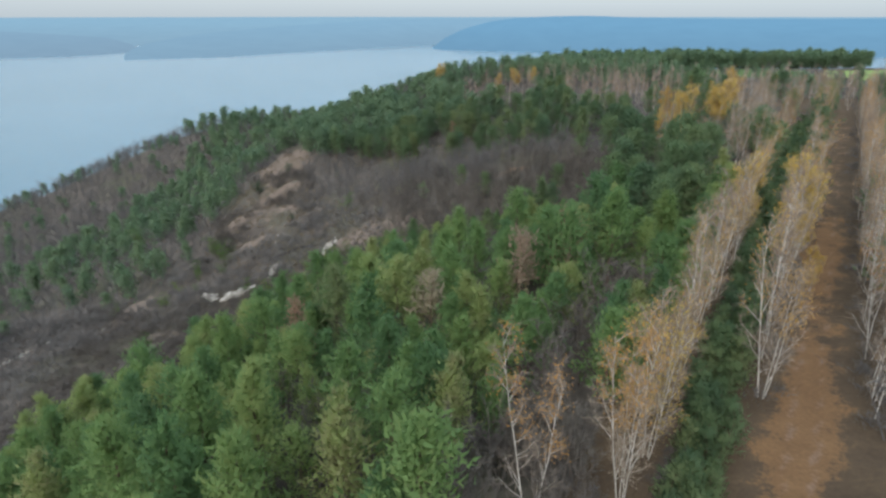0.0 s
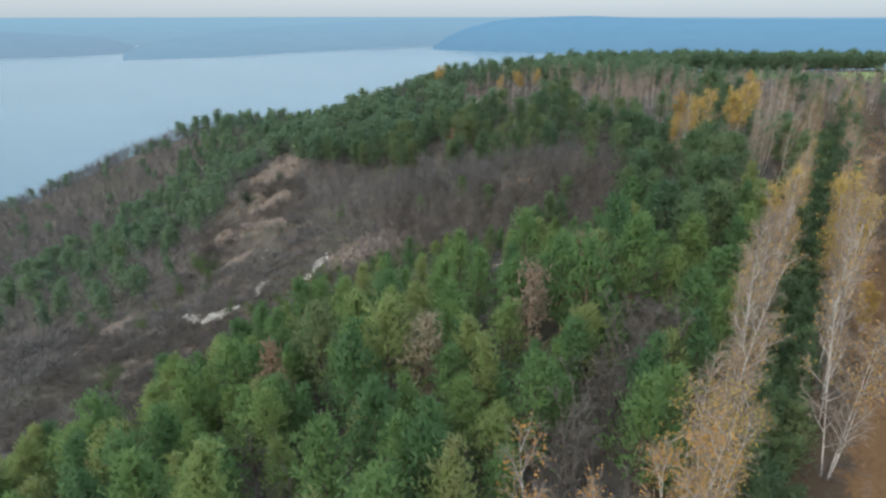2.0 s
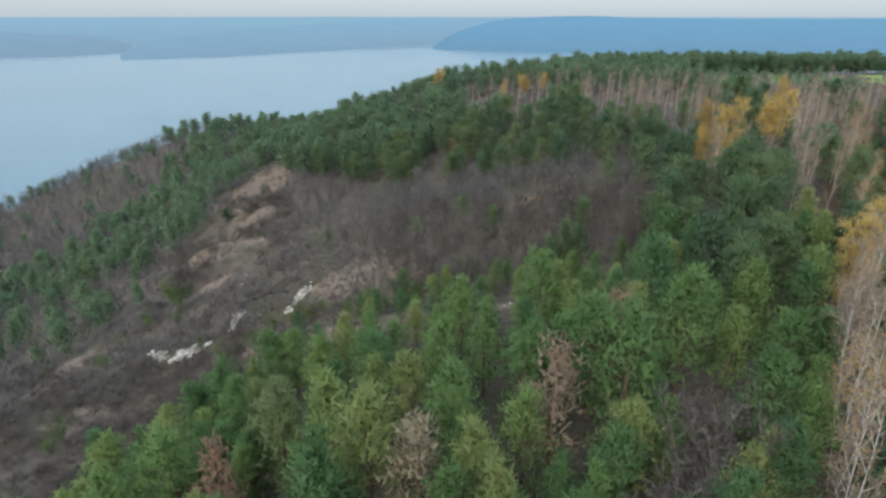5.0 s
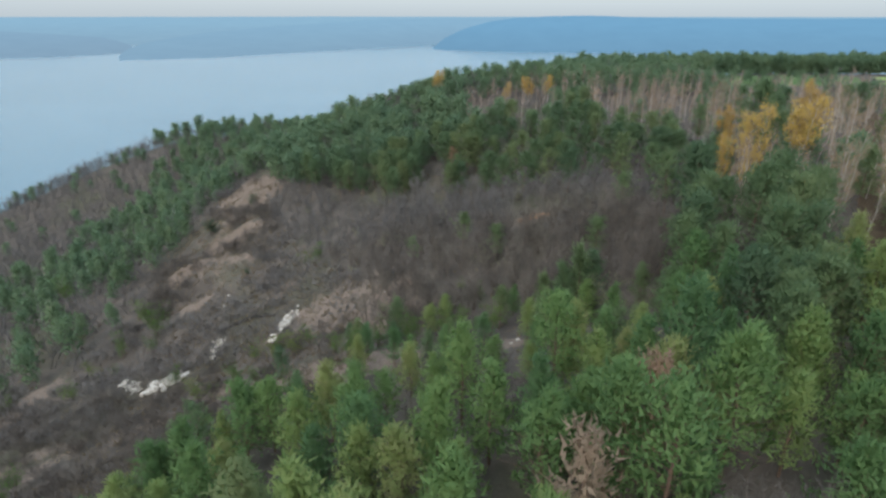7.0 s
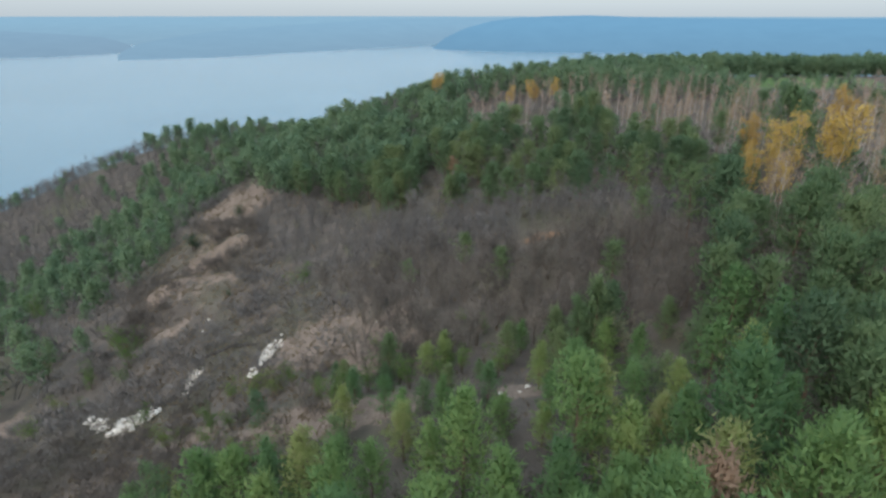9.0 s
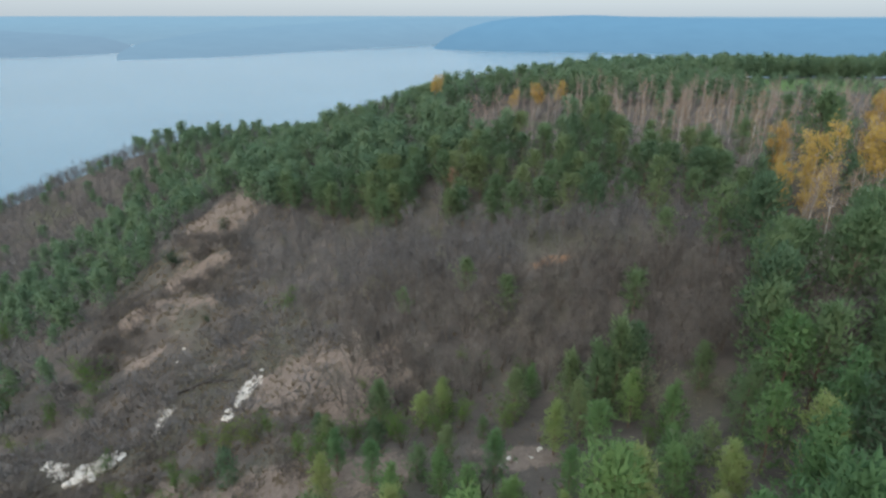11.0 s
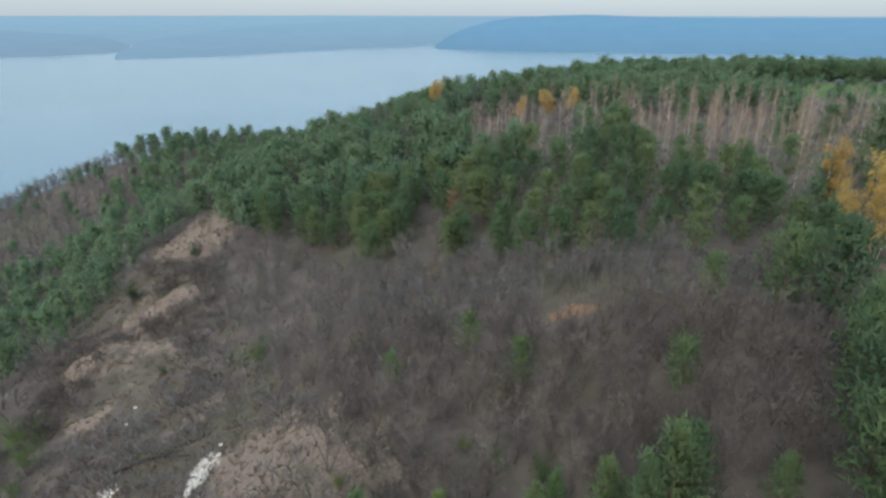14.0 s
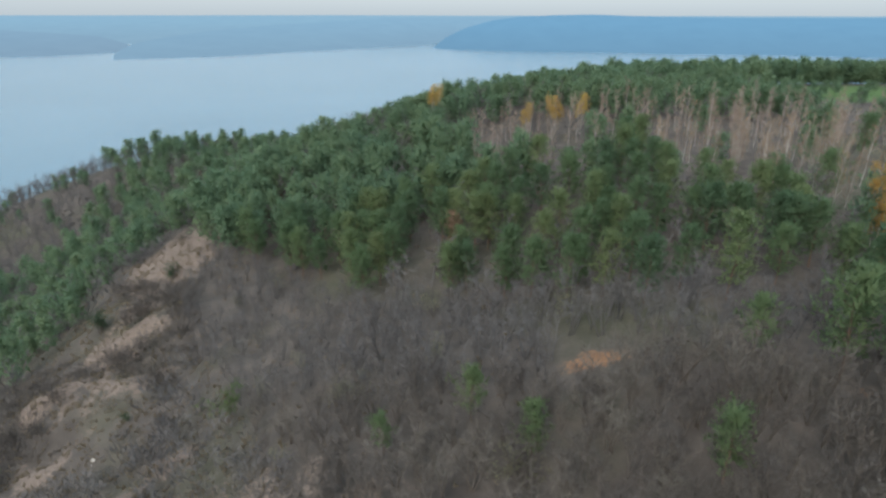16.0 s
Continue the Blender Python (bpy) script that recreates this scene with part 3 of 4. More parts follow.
def birch_meshes(h, seed, stems=2, leaves=300, leaf_low=0.3, leaf_high=1.0, twigs=12, size=0.14, width=0.042, light=False, fan=0.0, reach=0.175, thick=1.0):
    """A birch: slim pale stems, steep boughs, drooping fine twigs and what is left of the leaves."""
    random.seed(seed)
    wood, fine, foliage = Mesh(), Mesh(), Mesh()
    spots = []
    first = rnd(0, 6.28)
    for n in range(stems):
        a = first + 6.283 * n / stems + rnd(-0.4, 0.4)
        hh = h * (1.0 if n == 0 else rnd(0.75, 0.97))
        lean = around(a, rnd(83, 88) - fan * rnd(0.6, 1.0) if stems > 1 else rnd(86, 90))
        pts = [Vector((math.cos(a), math.sin(a), 0)) * 0.18 + Vector((0, 0, -0.4))]
        for k in range(6):
            pts.append(pts[-1] + lean * (hh / 6) + Vector((rnd(-0.1, 0.1), rnd(-0.1, 0.1), 0)) * hh * 0.10)
            lean = (lean + Vector((0, 0, 0.25 if fan == 0 else 0.06))).normalized()
        wood.stick(pts, [hh * thick * r for r in (0.0040, 0.0036, 0.0031, 0.0025, 0.0018, 0.0011, 0.0005)], 3 if light else 6)
        boughs = 15
        for b in range(boughs):
            t = 0.14 + 0.83 * (b + random.random()) / boughs
            i = min(int(t * 6), 5)
            p = pts[i].lerp(pts[i + 1], t * 6 - i)
            d = around(rnd(0, 6.28), rnd(42, 66))
            r = hh * reach * rnd(0.65, 1.15) * (1.2 - 0.75 * t)
            mid = p + d * r * 0.5
            tip = mid + (d + Vector((0, 0, rnd(-0.1, 0.5)))).normalized() * r * 0.55
            if light:
                fine.blade(p, tip, 0.007 * hh)
            else:
                wood.stick([p, mid, tip], [0.0028 * hh * (1.2 - t * 0.7), 0.0016 * hh, 0.0006 * hh], 3)
            for w in range(twigs):
                s = rnd(0.15, 1.0)
                q = p.lerp(mid, s * 2) if s < 0.5 else mid.lerp(tip, s * 2 - 1)
                e = (d * 0.7 + Vector((random.gauss(0, 0.55), random.gauss(0, 0.55), random.gauss(0.3, 0.5)))).normalized()
                end = q + e * rnd(0.5, 1.2)
                fine.blade(q, end, width)
                spots.append((t, q.lerp(end, rnd(0.4, 1.0))))
                for _ in range(2):
                    o = q.lerp(end, rnd(0.3, 0.85))
                    g = (e + Vector((random.gauss(0, 0.6), random.gauss(0, 0.6), random.gauss(-0.2, 0.5)))).normalized()
                    fine.blade(o, o + g * rnd(0.35, 0.8), width * 0.8)
    spots = [s for s in spots if leaf_low <= s[0] <= leaf_high] or spots
    for _ in range(leaves):
        _, p = random.choice(spots)
        foliage.leaf(p + Vector((random.gauss(0, 0.22), random.gauss(0, 0.22), random.gauss(-0.05, 0.22))), size * rnd(0.7, 1.3))
    return wood, fine, foliage


def bush_meshes(h, seed, count=260, size=0.22, upright=1.0):
    """A leafy bush or sapling: several stems and many leaf sprays in uneven lobes."""
    random.seed(seed)
    wood, foliage = Mesh(), Mesh()
    lobes = []
    for _ in range(7):
        d = around(rnd(0, 6.28), rnd(35, 85))
        tip = Vector((d.x / upright, d.y / upright, d.z)) * h * rnd(0.55, 0.92)
        wood.stick([Vector((rnd(-0.1, 0.1), rnd(-0.1, 0.1), -0.3)), tip * 0.5, tip], [0.012 * h, 0.009 * h, 0.003 * h], 4)
        lobes += [(tip, h * rnd(0.16, 0.26)), (tip * 0.6, h * rnd(0.12, 0.22))]
    for _ in range(count):
        c, r = random.choice(lobes)
        d = Vector((random.gauss(0, 1), random.gauss(0, 1), random.gauss(0.2, 0.9))).normalized()
        tuft(foliage, c + d * r * rnd(0.4, 1.0), d, size, 4)
    return wood, foliage


def part(name, data, parent, label=""):
    ob = new(name, data)
    ob.parent = parent
    return tagged(ob, label)


def thing(name, pieces, label, category, group=""):
    """An empty at the plant's foot with its parts: (part name, mesh, label)."""
    top = new(name)
    top.empty_display_size = 0.5
    for piece, data, text in pieces:
        part(piece, data, top, text)
    return tagged(top, label, category, group)


def stand(x, y, turn=0.0, size=1.0, lean=0.0, sink=0.0):
    z = float(height(x, y))
    return pose(x, y, z - sink, lean, 0, turn) @ Matrix.Scale(size, 4)


class Kind:
    """Several models of one kind of plant; planted as things of their own."""

    def __init__(self, models):
        self.models, self.used = models, [False] * len(models)

    def plant(self, x, y, size=1.0, which=None, lean=0.0):
        i = random.randrange(len(self.models)) if which is None else which
        m = stand(x, y, rnd(0, 360), size, lean)
        if not self.used[i]:
            self.used[i] = True
            self.models[i].matrix_basis = m
            return self.models[i]
        ob = copy_thing(self.models[i], Matrix.Identity(4))
        ob.matrix_basis = m
        return ob

    def drop_unused(self):
        for used, ob in zip(self.used, self.models):
            if not used:
                for o in (*ob.children_recursive, ob):
                    bpy.data.objects.remove(o)


def joined(name, models, places, mat, label, category):
    """Uncounted far plants in one mesh: models are (verts, faces, normals or None); places are x, y, size."""
    vs, fs, ns, n = [], [], [], 0
    for x, y, s in places:
        v, f, nn = models[int(abs(x * 7.3 + y * 3.1)) % len(models)]
        a = (x * 12.9898 + y * 78.233) % 6.283
        ca, sa = np.cos(a), np.sin(a)
        w = np.stack([(v[:, 0] * ca - v[:, 1] * sa) * s + x, (v[:, 0] * sa + v[:, 1] * ca) * s + y, v[:, 2] * s * (0.85 + 0.3 * ((x * 3.7 + y * 5.1) % 1.0)) + float(height(x, y))], -1)
        vs.append(w)
        fs.append(f + n)
        if nn is not None:
            ns.append(np.stack([nn[:, 0] * ca - nn[:, 1] * sa, nn[:, 0] * sa + nn[:, 1] * ca, nn[:, 2]], -1))
        n += len(v)
    vs, fs = np.concatenate(vs), np.concatenate(fs)
    me = bpy.data.meshes.new(name)
    me.from_pydata(vs.tolist(), [], fs.tolist())
    if ns:
        me.shade_smooth()
        me.normals_split_custom_set_from_vertices(np.concatenate(ns).tolist())
    me.materials.append(mat)
    return tagged(new(name, me), label, category, kind="stuff")


def arrays(*meshes, crown=False):
    """Triangles of several part meshes as arrays, with rounded normals for a crown."""
    vs, fs, n = [], [], 0
    for m in meshes:
        vs += [tuple(p) for p in m.v]
        for f in m.f:
            fs.append([f[0] + n, f[1] + n, f[2] + n])
            if len(f) == 4:
                fs.append([f[0] + n, f[2] + n, f[3] + n])
        n += len(m.v)
    if crown:
        return crown_normals(np.array(vs), np.array(fs))
    return np.array(vs), np.array(fs), None


def make_pine(h, seed, label, group, needle=needles, name="pine_tree", **k):
    t, c = pine_meshes(h, seed, **k)
    return thing(name, [("trunk", t.data("pine_trunk", pine_bark), ""), ("crown", c.data("pine_crown", needle, crown=True), "")], label, "pine tree", group)


def make_bare(h, seed, label, name, category, group, **k):
    w, t = bare_meshes(h, seed, **k)
    return thing(name, [("trunk", w.data("bare_stems", grey_bark), ""), ("crown", t.data("bare_twigs", twig_grey), "")], label, category, group)


def make_birch(h, seed, label, group, leaf_mat, **k):
    w, t, l = birch_meshes(h, seed, **k)
    bits = [("trunk", w.data("birch_trunk", birch_bark, True), "white bark with dark scars"), ("crown", t.data("birch_twigs", twig_pink), "fine pinkish-brown twigs")]
    if l.f:
        bits.append(("foliage", l.data("birch_leaves", leaf_mat), "yellowed autumn leaves" if leaf_mat == yellow_leaf else "rusty autumn leaves"))
    return thing("birch_tree", bits, label, "birch tree", group)


def make_bush(h, seed, label, name, category, group, mat, **k):
    w, l = bush_meshes(h, seed, **k)
    return thing(name, [("trunk", w.data("bush_stems", grey_bark), ""), ("foliage", l.data("bush_foliage", mat, crown=True), "")], label, category, group)


PLANTATION = "pines of the plantation"
pines = Kind([make_pine(10.0, 100 + i, "young green pine with loose whorled boughs in the plantation", PLANTATION,
                        spread=(0.33, 0.37, 0.39, 0.34, 0.38, 0.32, 0.38)[i], blunt=(1.0, 0.86, 0.76, 1.05, 0.9, 1.1, 0.8)[i], open_crown=(0.05, 0.12, 0.18, 0.1, 0.05, 0.2, 0.12)[i], count=11, step=0.5, bare=0.17) for i in range(7)])
open_pines = Kind([make_pine(8.0, 120 + i, "dark green pine with an open uneven crown among bare trees", "pines of the hill", name="hill_pine", needle=needles_hill, spread=0.36, blunt=0.5, bare=0.24, open_crown=0.12, count=11, step=0.5) for i in range(4)])
blue_pines = Kind([make_pine(9.0, 140 + i, "dark blue-green pointed pine at the edge of the plantation", PLANTATION, needle=needles_hill, spread=(0.32, 0.38, 0.42)[i], blunt=(1.05, 0.95, 0.85)[i], bare=0.08, open_crown=0.1, count=11, step=0.46) for i in range(3)])
dead_pines = Kind([make_pine(8.5, 130 + i, ("rust-red dying pine among green pines", "browned grey-tan pine among green pines", "browned grey-tan pine among green pines")[i], "browned pines",
                             needle=(needles_rust, needles_brown, needles_brown)[i], spread=0.27, blunt=0.9, open_crown=(0.2, 0.32, 0.38)[i], count=9, step=0.46, bare=0.25) for i in range(3)])
bare_trees = Kind([make_bare(6.0, 200 + i, "leafless grey-brown small tree in the hollow", "bare_tree", "tree", "bare trees of the hollow", stems=3 + i % 2, boughs=9) for i in range(4)])


def make_shrub(h, seed):
    w, t = thicket_meshes(h, seed)
    return thing("shrub", [("trunk", w.data("shrub_stems", grey_bark), ""), ("crown", t.data("shrub_twigs", twig_shrub), "")], "leafless grey rounded shrub on the bare slope", "shrub", "shrubs on the slope")


shrubs = Kind([make_shrub(2.2, 220 + i) for i in range(4)])
rust_birches = Kind([make_birch(13.0, 300 + i, "pale birch with thin rusty leaves beside the track", "birches by the track", rust_leaf, stems=2 + i % 2, leaves=1150, size=0.10, leaf_low=0.45, twigs=14, width=0.042, fan=1.5, reach=0.18) for i in range(3)])
bare_birches = Kind([make_birch(13.0, 320 + i, "nearly leafless birch with white trunk beside the track", "birches by the track", rust_leaf, stems=1 + i % 2, leaves=260, size=0.09, twigs=17, width=0.042, reach=0.16) for i in range(3)])
broad_birches = Kind([make_birch(12.5, 330 + i, "broad many-stemmed birch with tan twigs and thin rusty leaves", "birches by the track", rust_leaf, stems=4, leaves=2800, size=0.10, leaf_low=0.5, twigs=15, width=0.042, fan=5.0, reach=0.18) for i in range(1)])
thin_golds = Kind([make_birch(12.5, 345, "tan birch with thin yellow leaves beside the track", "yellow birches", yellow_leaf, stems=3, leaves=2600, size=0.10, leaf_low=0.2, twigs=15, width=0.042, fan=3.0, reach=0.18)])
gold_birches = Kind([make_birch(12.5, 340 + i, "golden yellow birch still in leaf", "yellow birches", yellow_leaf, stems=3, leaves=6000, leaf_low=0.10, size=0.165, fan=2.5, reach=0.23) for i in range(2)])
low_golds = Kind([make_birch(9.5, 350 + i, "small golden birch with a rounded crown at the crest", "yellow birches", yellow_leaf, stems=3, leaves=2600, leaf_low=0.5, size=0.18, fan=3.0, reach=0.24) for i in range(2)])
bushes = Kind([make_bush(3.6, 400 + i, "green leafy bush on the slope", "bush", "bush", "green bushes", bush_leaf, upright=1.3) for i in range(2)])
junipers = Kind([make_bush(3.2, 410, "dark green juniper on bare soil", "juniper", "bush", "junipers", dark_leaf, upright=2.2, size=0.26)])
willow = Kind([make_bush(4.6, 415, "pale grey-green rounded bush beside pines", "pale_bush", "bush", "", pale_leaf, count=360)])
saplings = Kind([make_pine(3.4, 420 + i, "green pine sapling with a pointed crown", "pine saplings", name="pine_sapling", needle=needles_hill, spread=0.30, step=0.38, count=8, bare=0.06) for i in range(2)])

# ---- where things grow ----


def pine_edge_west(y):
    return float(np.interp(y, [-40, 20, 47, 60, 68, 76, 80, 94, 100], [-58, -56, -49, -43, -35, -22, -10, -8, 8]))


def zone(x, y):
    u = x - row_line(y)
    if -1.8 < u < THIRD + 1.5 and y < 150:
        return "rows"
    if u >= THIRD + 1.5 and y < 150:
        return "east"
    hill = float(np.interp(x, [-60, -40, -15, 2, 25, 42, 60], [185, 168, 146, 133, 129, 122, 118]))
    if y < hill:
        if x > 27 and y > 72 and y < 92 and x < 39:
            return "dark_pines"
        if x > 38 and y > 100:
            return "grove"
        if x > pine_edge_west(y) and y < float(np.interp(x, [-10, 10, 17, 24, 30], [94, 101, 99, 90, 88])):
            return "plantation"
        if x > -10 and y > 84:
            return "hollow"
        if y > 112 and x > float(np.interp(y, [112, 124, 145, 158, 170], [-11, -19, -34, -37, -36])):
            return "thicket"
        if -112 < x < -58 and 112 < y < 152:
            return "west_pines"
        if hump(x, y, -43, 146, 12, 27) > 0.35:
            return "spur"
        if x < -54 and y > 122:
            return "west_pines" if x > -112 else "west_bare"
        if x > -30:
            return "scrub"
        return "slope"
    if x > 8 + (y - 150) * -0.1 and y > 164 - 0.85 * max(x - 24, 0) and y < 198:
        return "grove"
    if y > 240 and x > 40:
        return "belt"
    if x > 80 and y > 196:
        return "open"
    if x < -106:
        return "west_bare" if y < 292 or x < -128 else "ridge"
    if x < -50:
        return "west_pines"
    return "hill"


def spread_points(x0, x1, y0, y1, step, seed):
    r = random.Random(seed)
    y = y0
    while y < y1:
        x = x0
        while x < x1:
            yield x + r.uniform(-0.45, 0.45) * step, y + r.uniform(-0.45, 0.45) * step, r
            x += step
        y += step

FEATURES = []


def feature(kind, x, y, size=1.0, which=None, clear=2.0):
    FEATURES.append((x, y, clear))
    random.seed(int(x * 31 + y * 17))
    return kind.plant(x, y, size, which)


def topped(kind, tall, x, y, top, which=None, clear=2.4):
    """Plant one whose tip reaches that level; tall is the height of its model."""
    return feature(kind, x, y, max(0.25, (top - float(height(x, y))) / tall), which, clear)


# browned pines, single birches and golden birches
topped(dead_pines, 8.5, -15.3, 55.5, 2.9, 0, 1.8)
topped(dead_pines, 8.5, -1.0, 52.2, 8.0, 1, 2.6)
topped(dead_pines, 8.5, 7.7, 56.6, 10.5, 2, 2.2)
topped(dead_pines, 8.5, 14.2, 63.4, 10.9, 2, 1.6)
feature(dead_pines, 2.5, 146, 0.75, 1)
feature(gold_birches, 50.3, 127.8, 1.15, 0, 4.5)
FEATURES.append((46.5, 121, 4.0))
feature(gold_birches, 46.6, 129.0, 0.75, 1)
topped(low_golds, 9.5, 56.2, 125.3, 18.4, 1)
feature(gold_birches, 50.5, 138, 0.85, 1)
feature(gold_birches, 66, 140, 1.0, 1)
feature(low_golds, -0.9, 207, 0.82, 0, 4.5)
for gx, gy, gs in ((16.8, 189, 0.7), (22.1, 189, 0.82), (27.1, 189, 0.8), (31.8, 170, 0.55)):
    feature(low_golds, gx, gy, gs)
topped(bare_birches, 13.0, 39.0, 167.5, 17.8, 0)
topped(bare_birches, 13.0, 44.4, 161.0, 17.9, 1)
feature(gold_birches, 40.0, 59.5, 0.42, 0)
topped(rust_birches, 13.0, 5.4, 29.2, 13.9, 0)
topped(broad_birches, 12.5, 11.6, 30.6, 13.9, 0)
topped(thin_golds, 12.5, 14.4, 34.4, 13.4, 0)
topped(thin_golds, 12.5, 16.6, 37.4, 11.0, 0)

# the tallest pines of the plantation
for gx, gy, top in ((-13.6, 36.5, 7.4), (-17.1, 30.0, 7.3), (-2.6, 46.4, 5.6), (2.1, 73.4, 7.1), (-6.3, 30.5, 8.8), (18.4, 69.9, 12.4), (-2.3, 62.4, 5.6), (1.0, 57.5, 7.9),
                    (-19.4, 57.4, 2.3), (26.8, 82.0, 10.4), (9.7, 74.2, 9.7), (12.0, 62.6, 10.8), 
                    (-12.2, 28.0, 7.7), (-22.3, 53.9, 1.8), (-22.4, 32.8, 5.2)):
    topped(pines, 10.0, gx, gy, top)
for gx, gy, top in ((-18.9, 38.6, 5.2), (-1.0, 25.5, 11.3), (-31.9, 55.4, -2.4), (-3.4, 33.7, 8.3), (-7.0, 50.4, 7.8), (-4.6, 54.7, 7.9), (-4.5, 43.0, 7.5), (-22.8, 49.5, 0.9),
                    (-13.4, 48.1, 3.4), (6.5, 44.0, 8.7), (-7.6, 57.9, 7.0), (0.2, 65.5, 7.2), (7.0, 63.0, 8.2), (-5.2, 66.9, 5.2), (13.1, 58.0, 12.1),
                    (19.0, 63.3, 12.5), (4.0, 68.0, 7.4), (21.2, 75.5, 10.6), (-6.4, 71.5, 4.6), (-7.2, 38.6, 7.4), 
                    (12.2, 86.0, 4.0), (-7.7, 80.0, -1.6)):
    topped(pines, 10.0, gx, gy, top)
for gx, gy, top in ((-12.0, 60.7, 4.6), (16.2, 95.6, 5.7), (1.1, 88.7, -0.3), (23.4, 87.1, 6.4), (23.5, 95.0, 3.6), (-11.0, 97.0, -5.2), (-9.4, 93.0, -2.6), (4.3, 92.0, -1.8), (-5.2, 93.0, -2.9),
                    (7.4, 96.0, 0.2), (14.2, 94.8, 3.8), (18.2, 97.4, 4.2), (-5.2, 98.0, -2.2), (12.5, 97.0, 1.6), (12.0, 91.0, 2.2)):
    topped(blue_pines, 9.0, gx, gy, top)

# dark pines of the hill and beside the hollow
for gx, gy, top in ((32.0, 113.3, 12.4), (34.6, 109.7, 14.0), (37.0, 106.0, 10.5), (-15.7, 149.0, 1.6), (8.0, 135.0, 5.6), (16.0, 133.7, 7.4), (21.0, 127.0, 9.9), (29.0, 126.6, 12.3), (25.5, 129.5, 10.1),
                    (3.0, 140.5, 6.0), (56.5, 138.0, 18.9)):
    topped(open_pines, 8.0, gx, gy, top)
for gx, gy, gs in ((27, 92, 1.2), (29.5, 96, 1.25), (31, 99.5, 1.2), (28.5, 88, 1.1), (17, 138, 0.9), (20, 146, 0.95), (18, 152, 0.9), (22, 140, 0.85), (27, 77.5, 1.2),
                   (38, 100, 1.3), (40, 95, 1.3), (36, 91, 1.15), (42, 104, 1.3), (33, 103, 1.2), (44.5, 99, 1.2)):
    feature(open_pines, gx, gy, gs)
feature(willow, 18.8, 90.8, 1.2)
# this juniper is added to darken the shaded pit below the pine
feature(junipers, -5.6, 95.2, 1.1)
feature(bushes, -18.0, 84.0, 1.0, 0)
feature(bushes, -15.4, 85.4, 1.1, 1)
feature(junipers, -42.4, 161.5, 1.05)
feature(junipers, -47.3, 148, 1.3)
feature(junipers, -34, 128.5, 0.5)
feature(bushes, -21, 124.3, 1.25, 0)
feature(bushes, -21.6, 99.4, 1.3, 0)
feature(bushes, -19.0, 99.2, 1.15, 1)
feature(bushes, -62, 122, 1.1, 1)
feature(bushes, -79, 146, 1.9, 0)
feature(open_pines, -3.7, 113, 0.5, 0)
feature(willow, -6.9, 120.5, 0.75)
feature(bushes, -16.6, 99.6, 0.9, 0)
feature(saplings, -18.7, 93.2, 1.1, 1)
feature(saplings, -20.2, 84.8, 1.1, 0)
for gx, gy, gs in ((-10.4, 91.0, 1.2), (-7.2, 94.6, 1.1), (-2.6, 92.0, 1.2), (0.2, 93.6, 1.1), (2.6, 95.0, 1.0), (6.0, 92.6, 1.1), (-12.6, 94.8, 0.9), (-4.0, 95.4, 0.9)):
    feature(bushes, gx, gy, gs, None, 1.4)
for gx, gy, gs in ((-47, 119, 1.55), (-49.5, 122.5, 1.6), (-46, 115.5, 1.0), (-52, 117, 1.3), (-55, 113, 0.9), (-51, 112.5, 0.7), (5.5, 103, 0.75), (9, 102, 0.85), (3, 105, 0.6), (-7.5, 103.4, 0.6), (-37.8, 104.6, 0.9)):
    feature(bushes, gx, gy, gs)
for gx, gy, gs in ((8, 111, 0.65), (3.5, 115, 0.6), (21, 107, 0.75), (27, 117, 0.7)):
    feature(open_pines, gx, gy, gs)

# leafless small trees in the gaps of the plantation
for gx, gy, gs in ((-9.2, 35.2, 1.2), (-10.2, 39.0, 1.15), (-12.6, 44.6, 1.1), (-14.6, 51.8, 1.1), (-10.4, 46.8, 0.9), (2.6, 50.4, 1.1), (4.4, 53.4, 1.0), (-2.4, 58.6, 0.9), (10.2, 69.2, 1.0), (-9.6, 54.2, 1.0)):
    feature(bare_trees, gx, gy, gs, None, 1.5)

# a line of tall leafless trees along the gap beside the birch row
for gx, gy, top in ((8.6, 40.4, 9.0), (13.6, 47.2, 8.6), (16.3, 51.2, 10.0), (18.2, 54.6, 8.5), (10.4, 41.6, 6.5), (14.8, 49.2, 7.0), (11.8, 44.6, 7.5),
                    (6.6, 36.8, 6.5), (3.6, 33.0, 6.5), (0.6, 30.0, 7.0), (2.8, 28.0, 6.5), (7.6, 31.4, 6.5), (6.0, 27.4, 6.0), (9.2, 35.0, 6.0)):
    topped(bare_trees, 6.0, gx, gy, top, None, 1.6)

# low shrubs added in a row for the shaded line under the lip between the chalk outcrops
for k in range(3):
    feature(shrubs, -34 + 1.15 * k, 117.6 - 0.42 * k + 0.5 * math.sin(k), 0.42, k % 3, 0.8)


def is_free(x, y):
    return all((x - fx) ** 2 + (y - fy) ** 2 > c * c for fx, fy, c in FEATURES)


counts = {"pine": 0, "bare": 0}
far_pines, far_bare, far_birch, far_shrubs, far_thicket = [], [], [], [], []

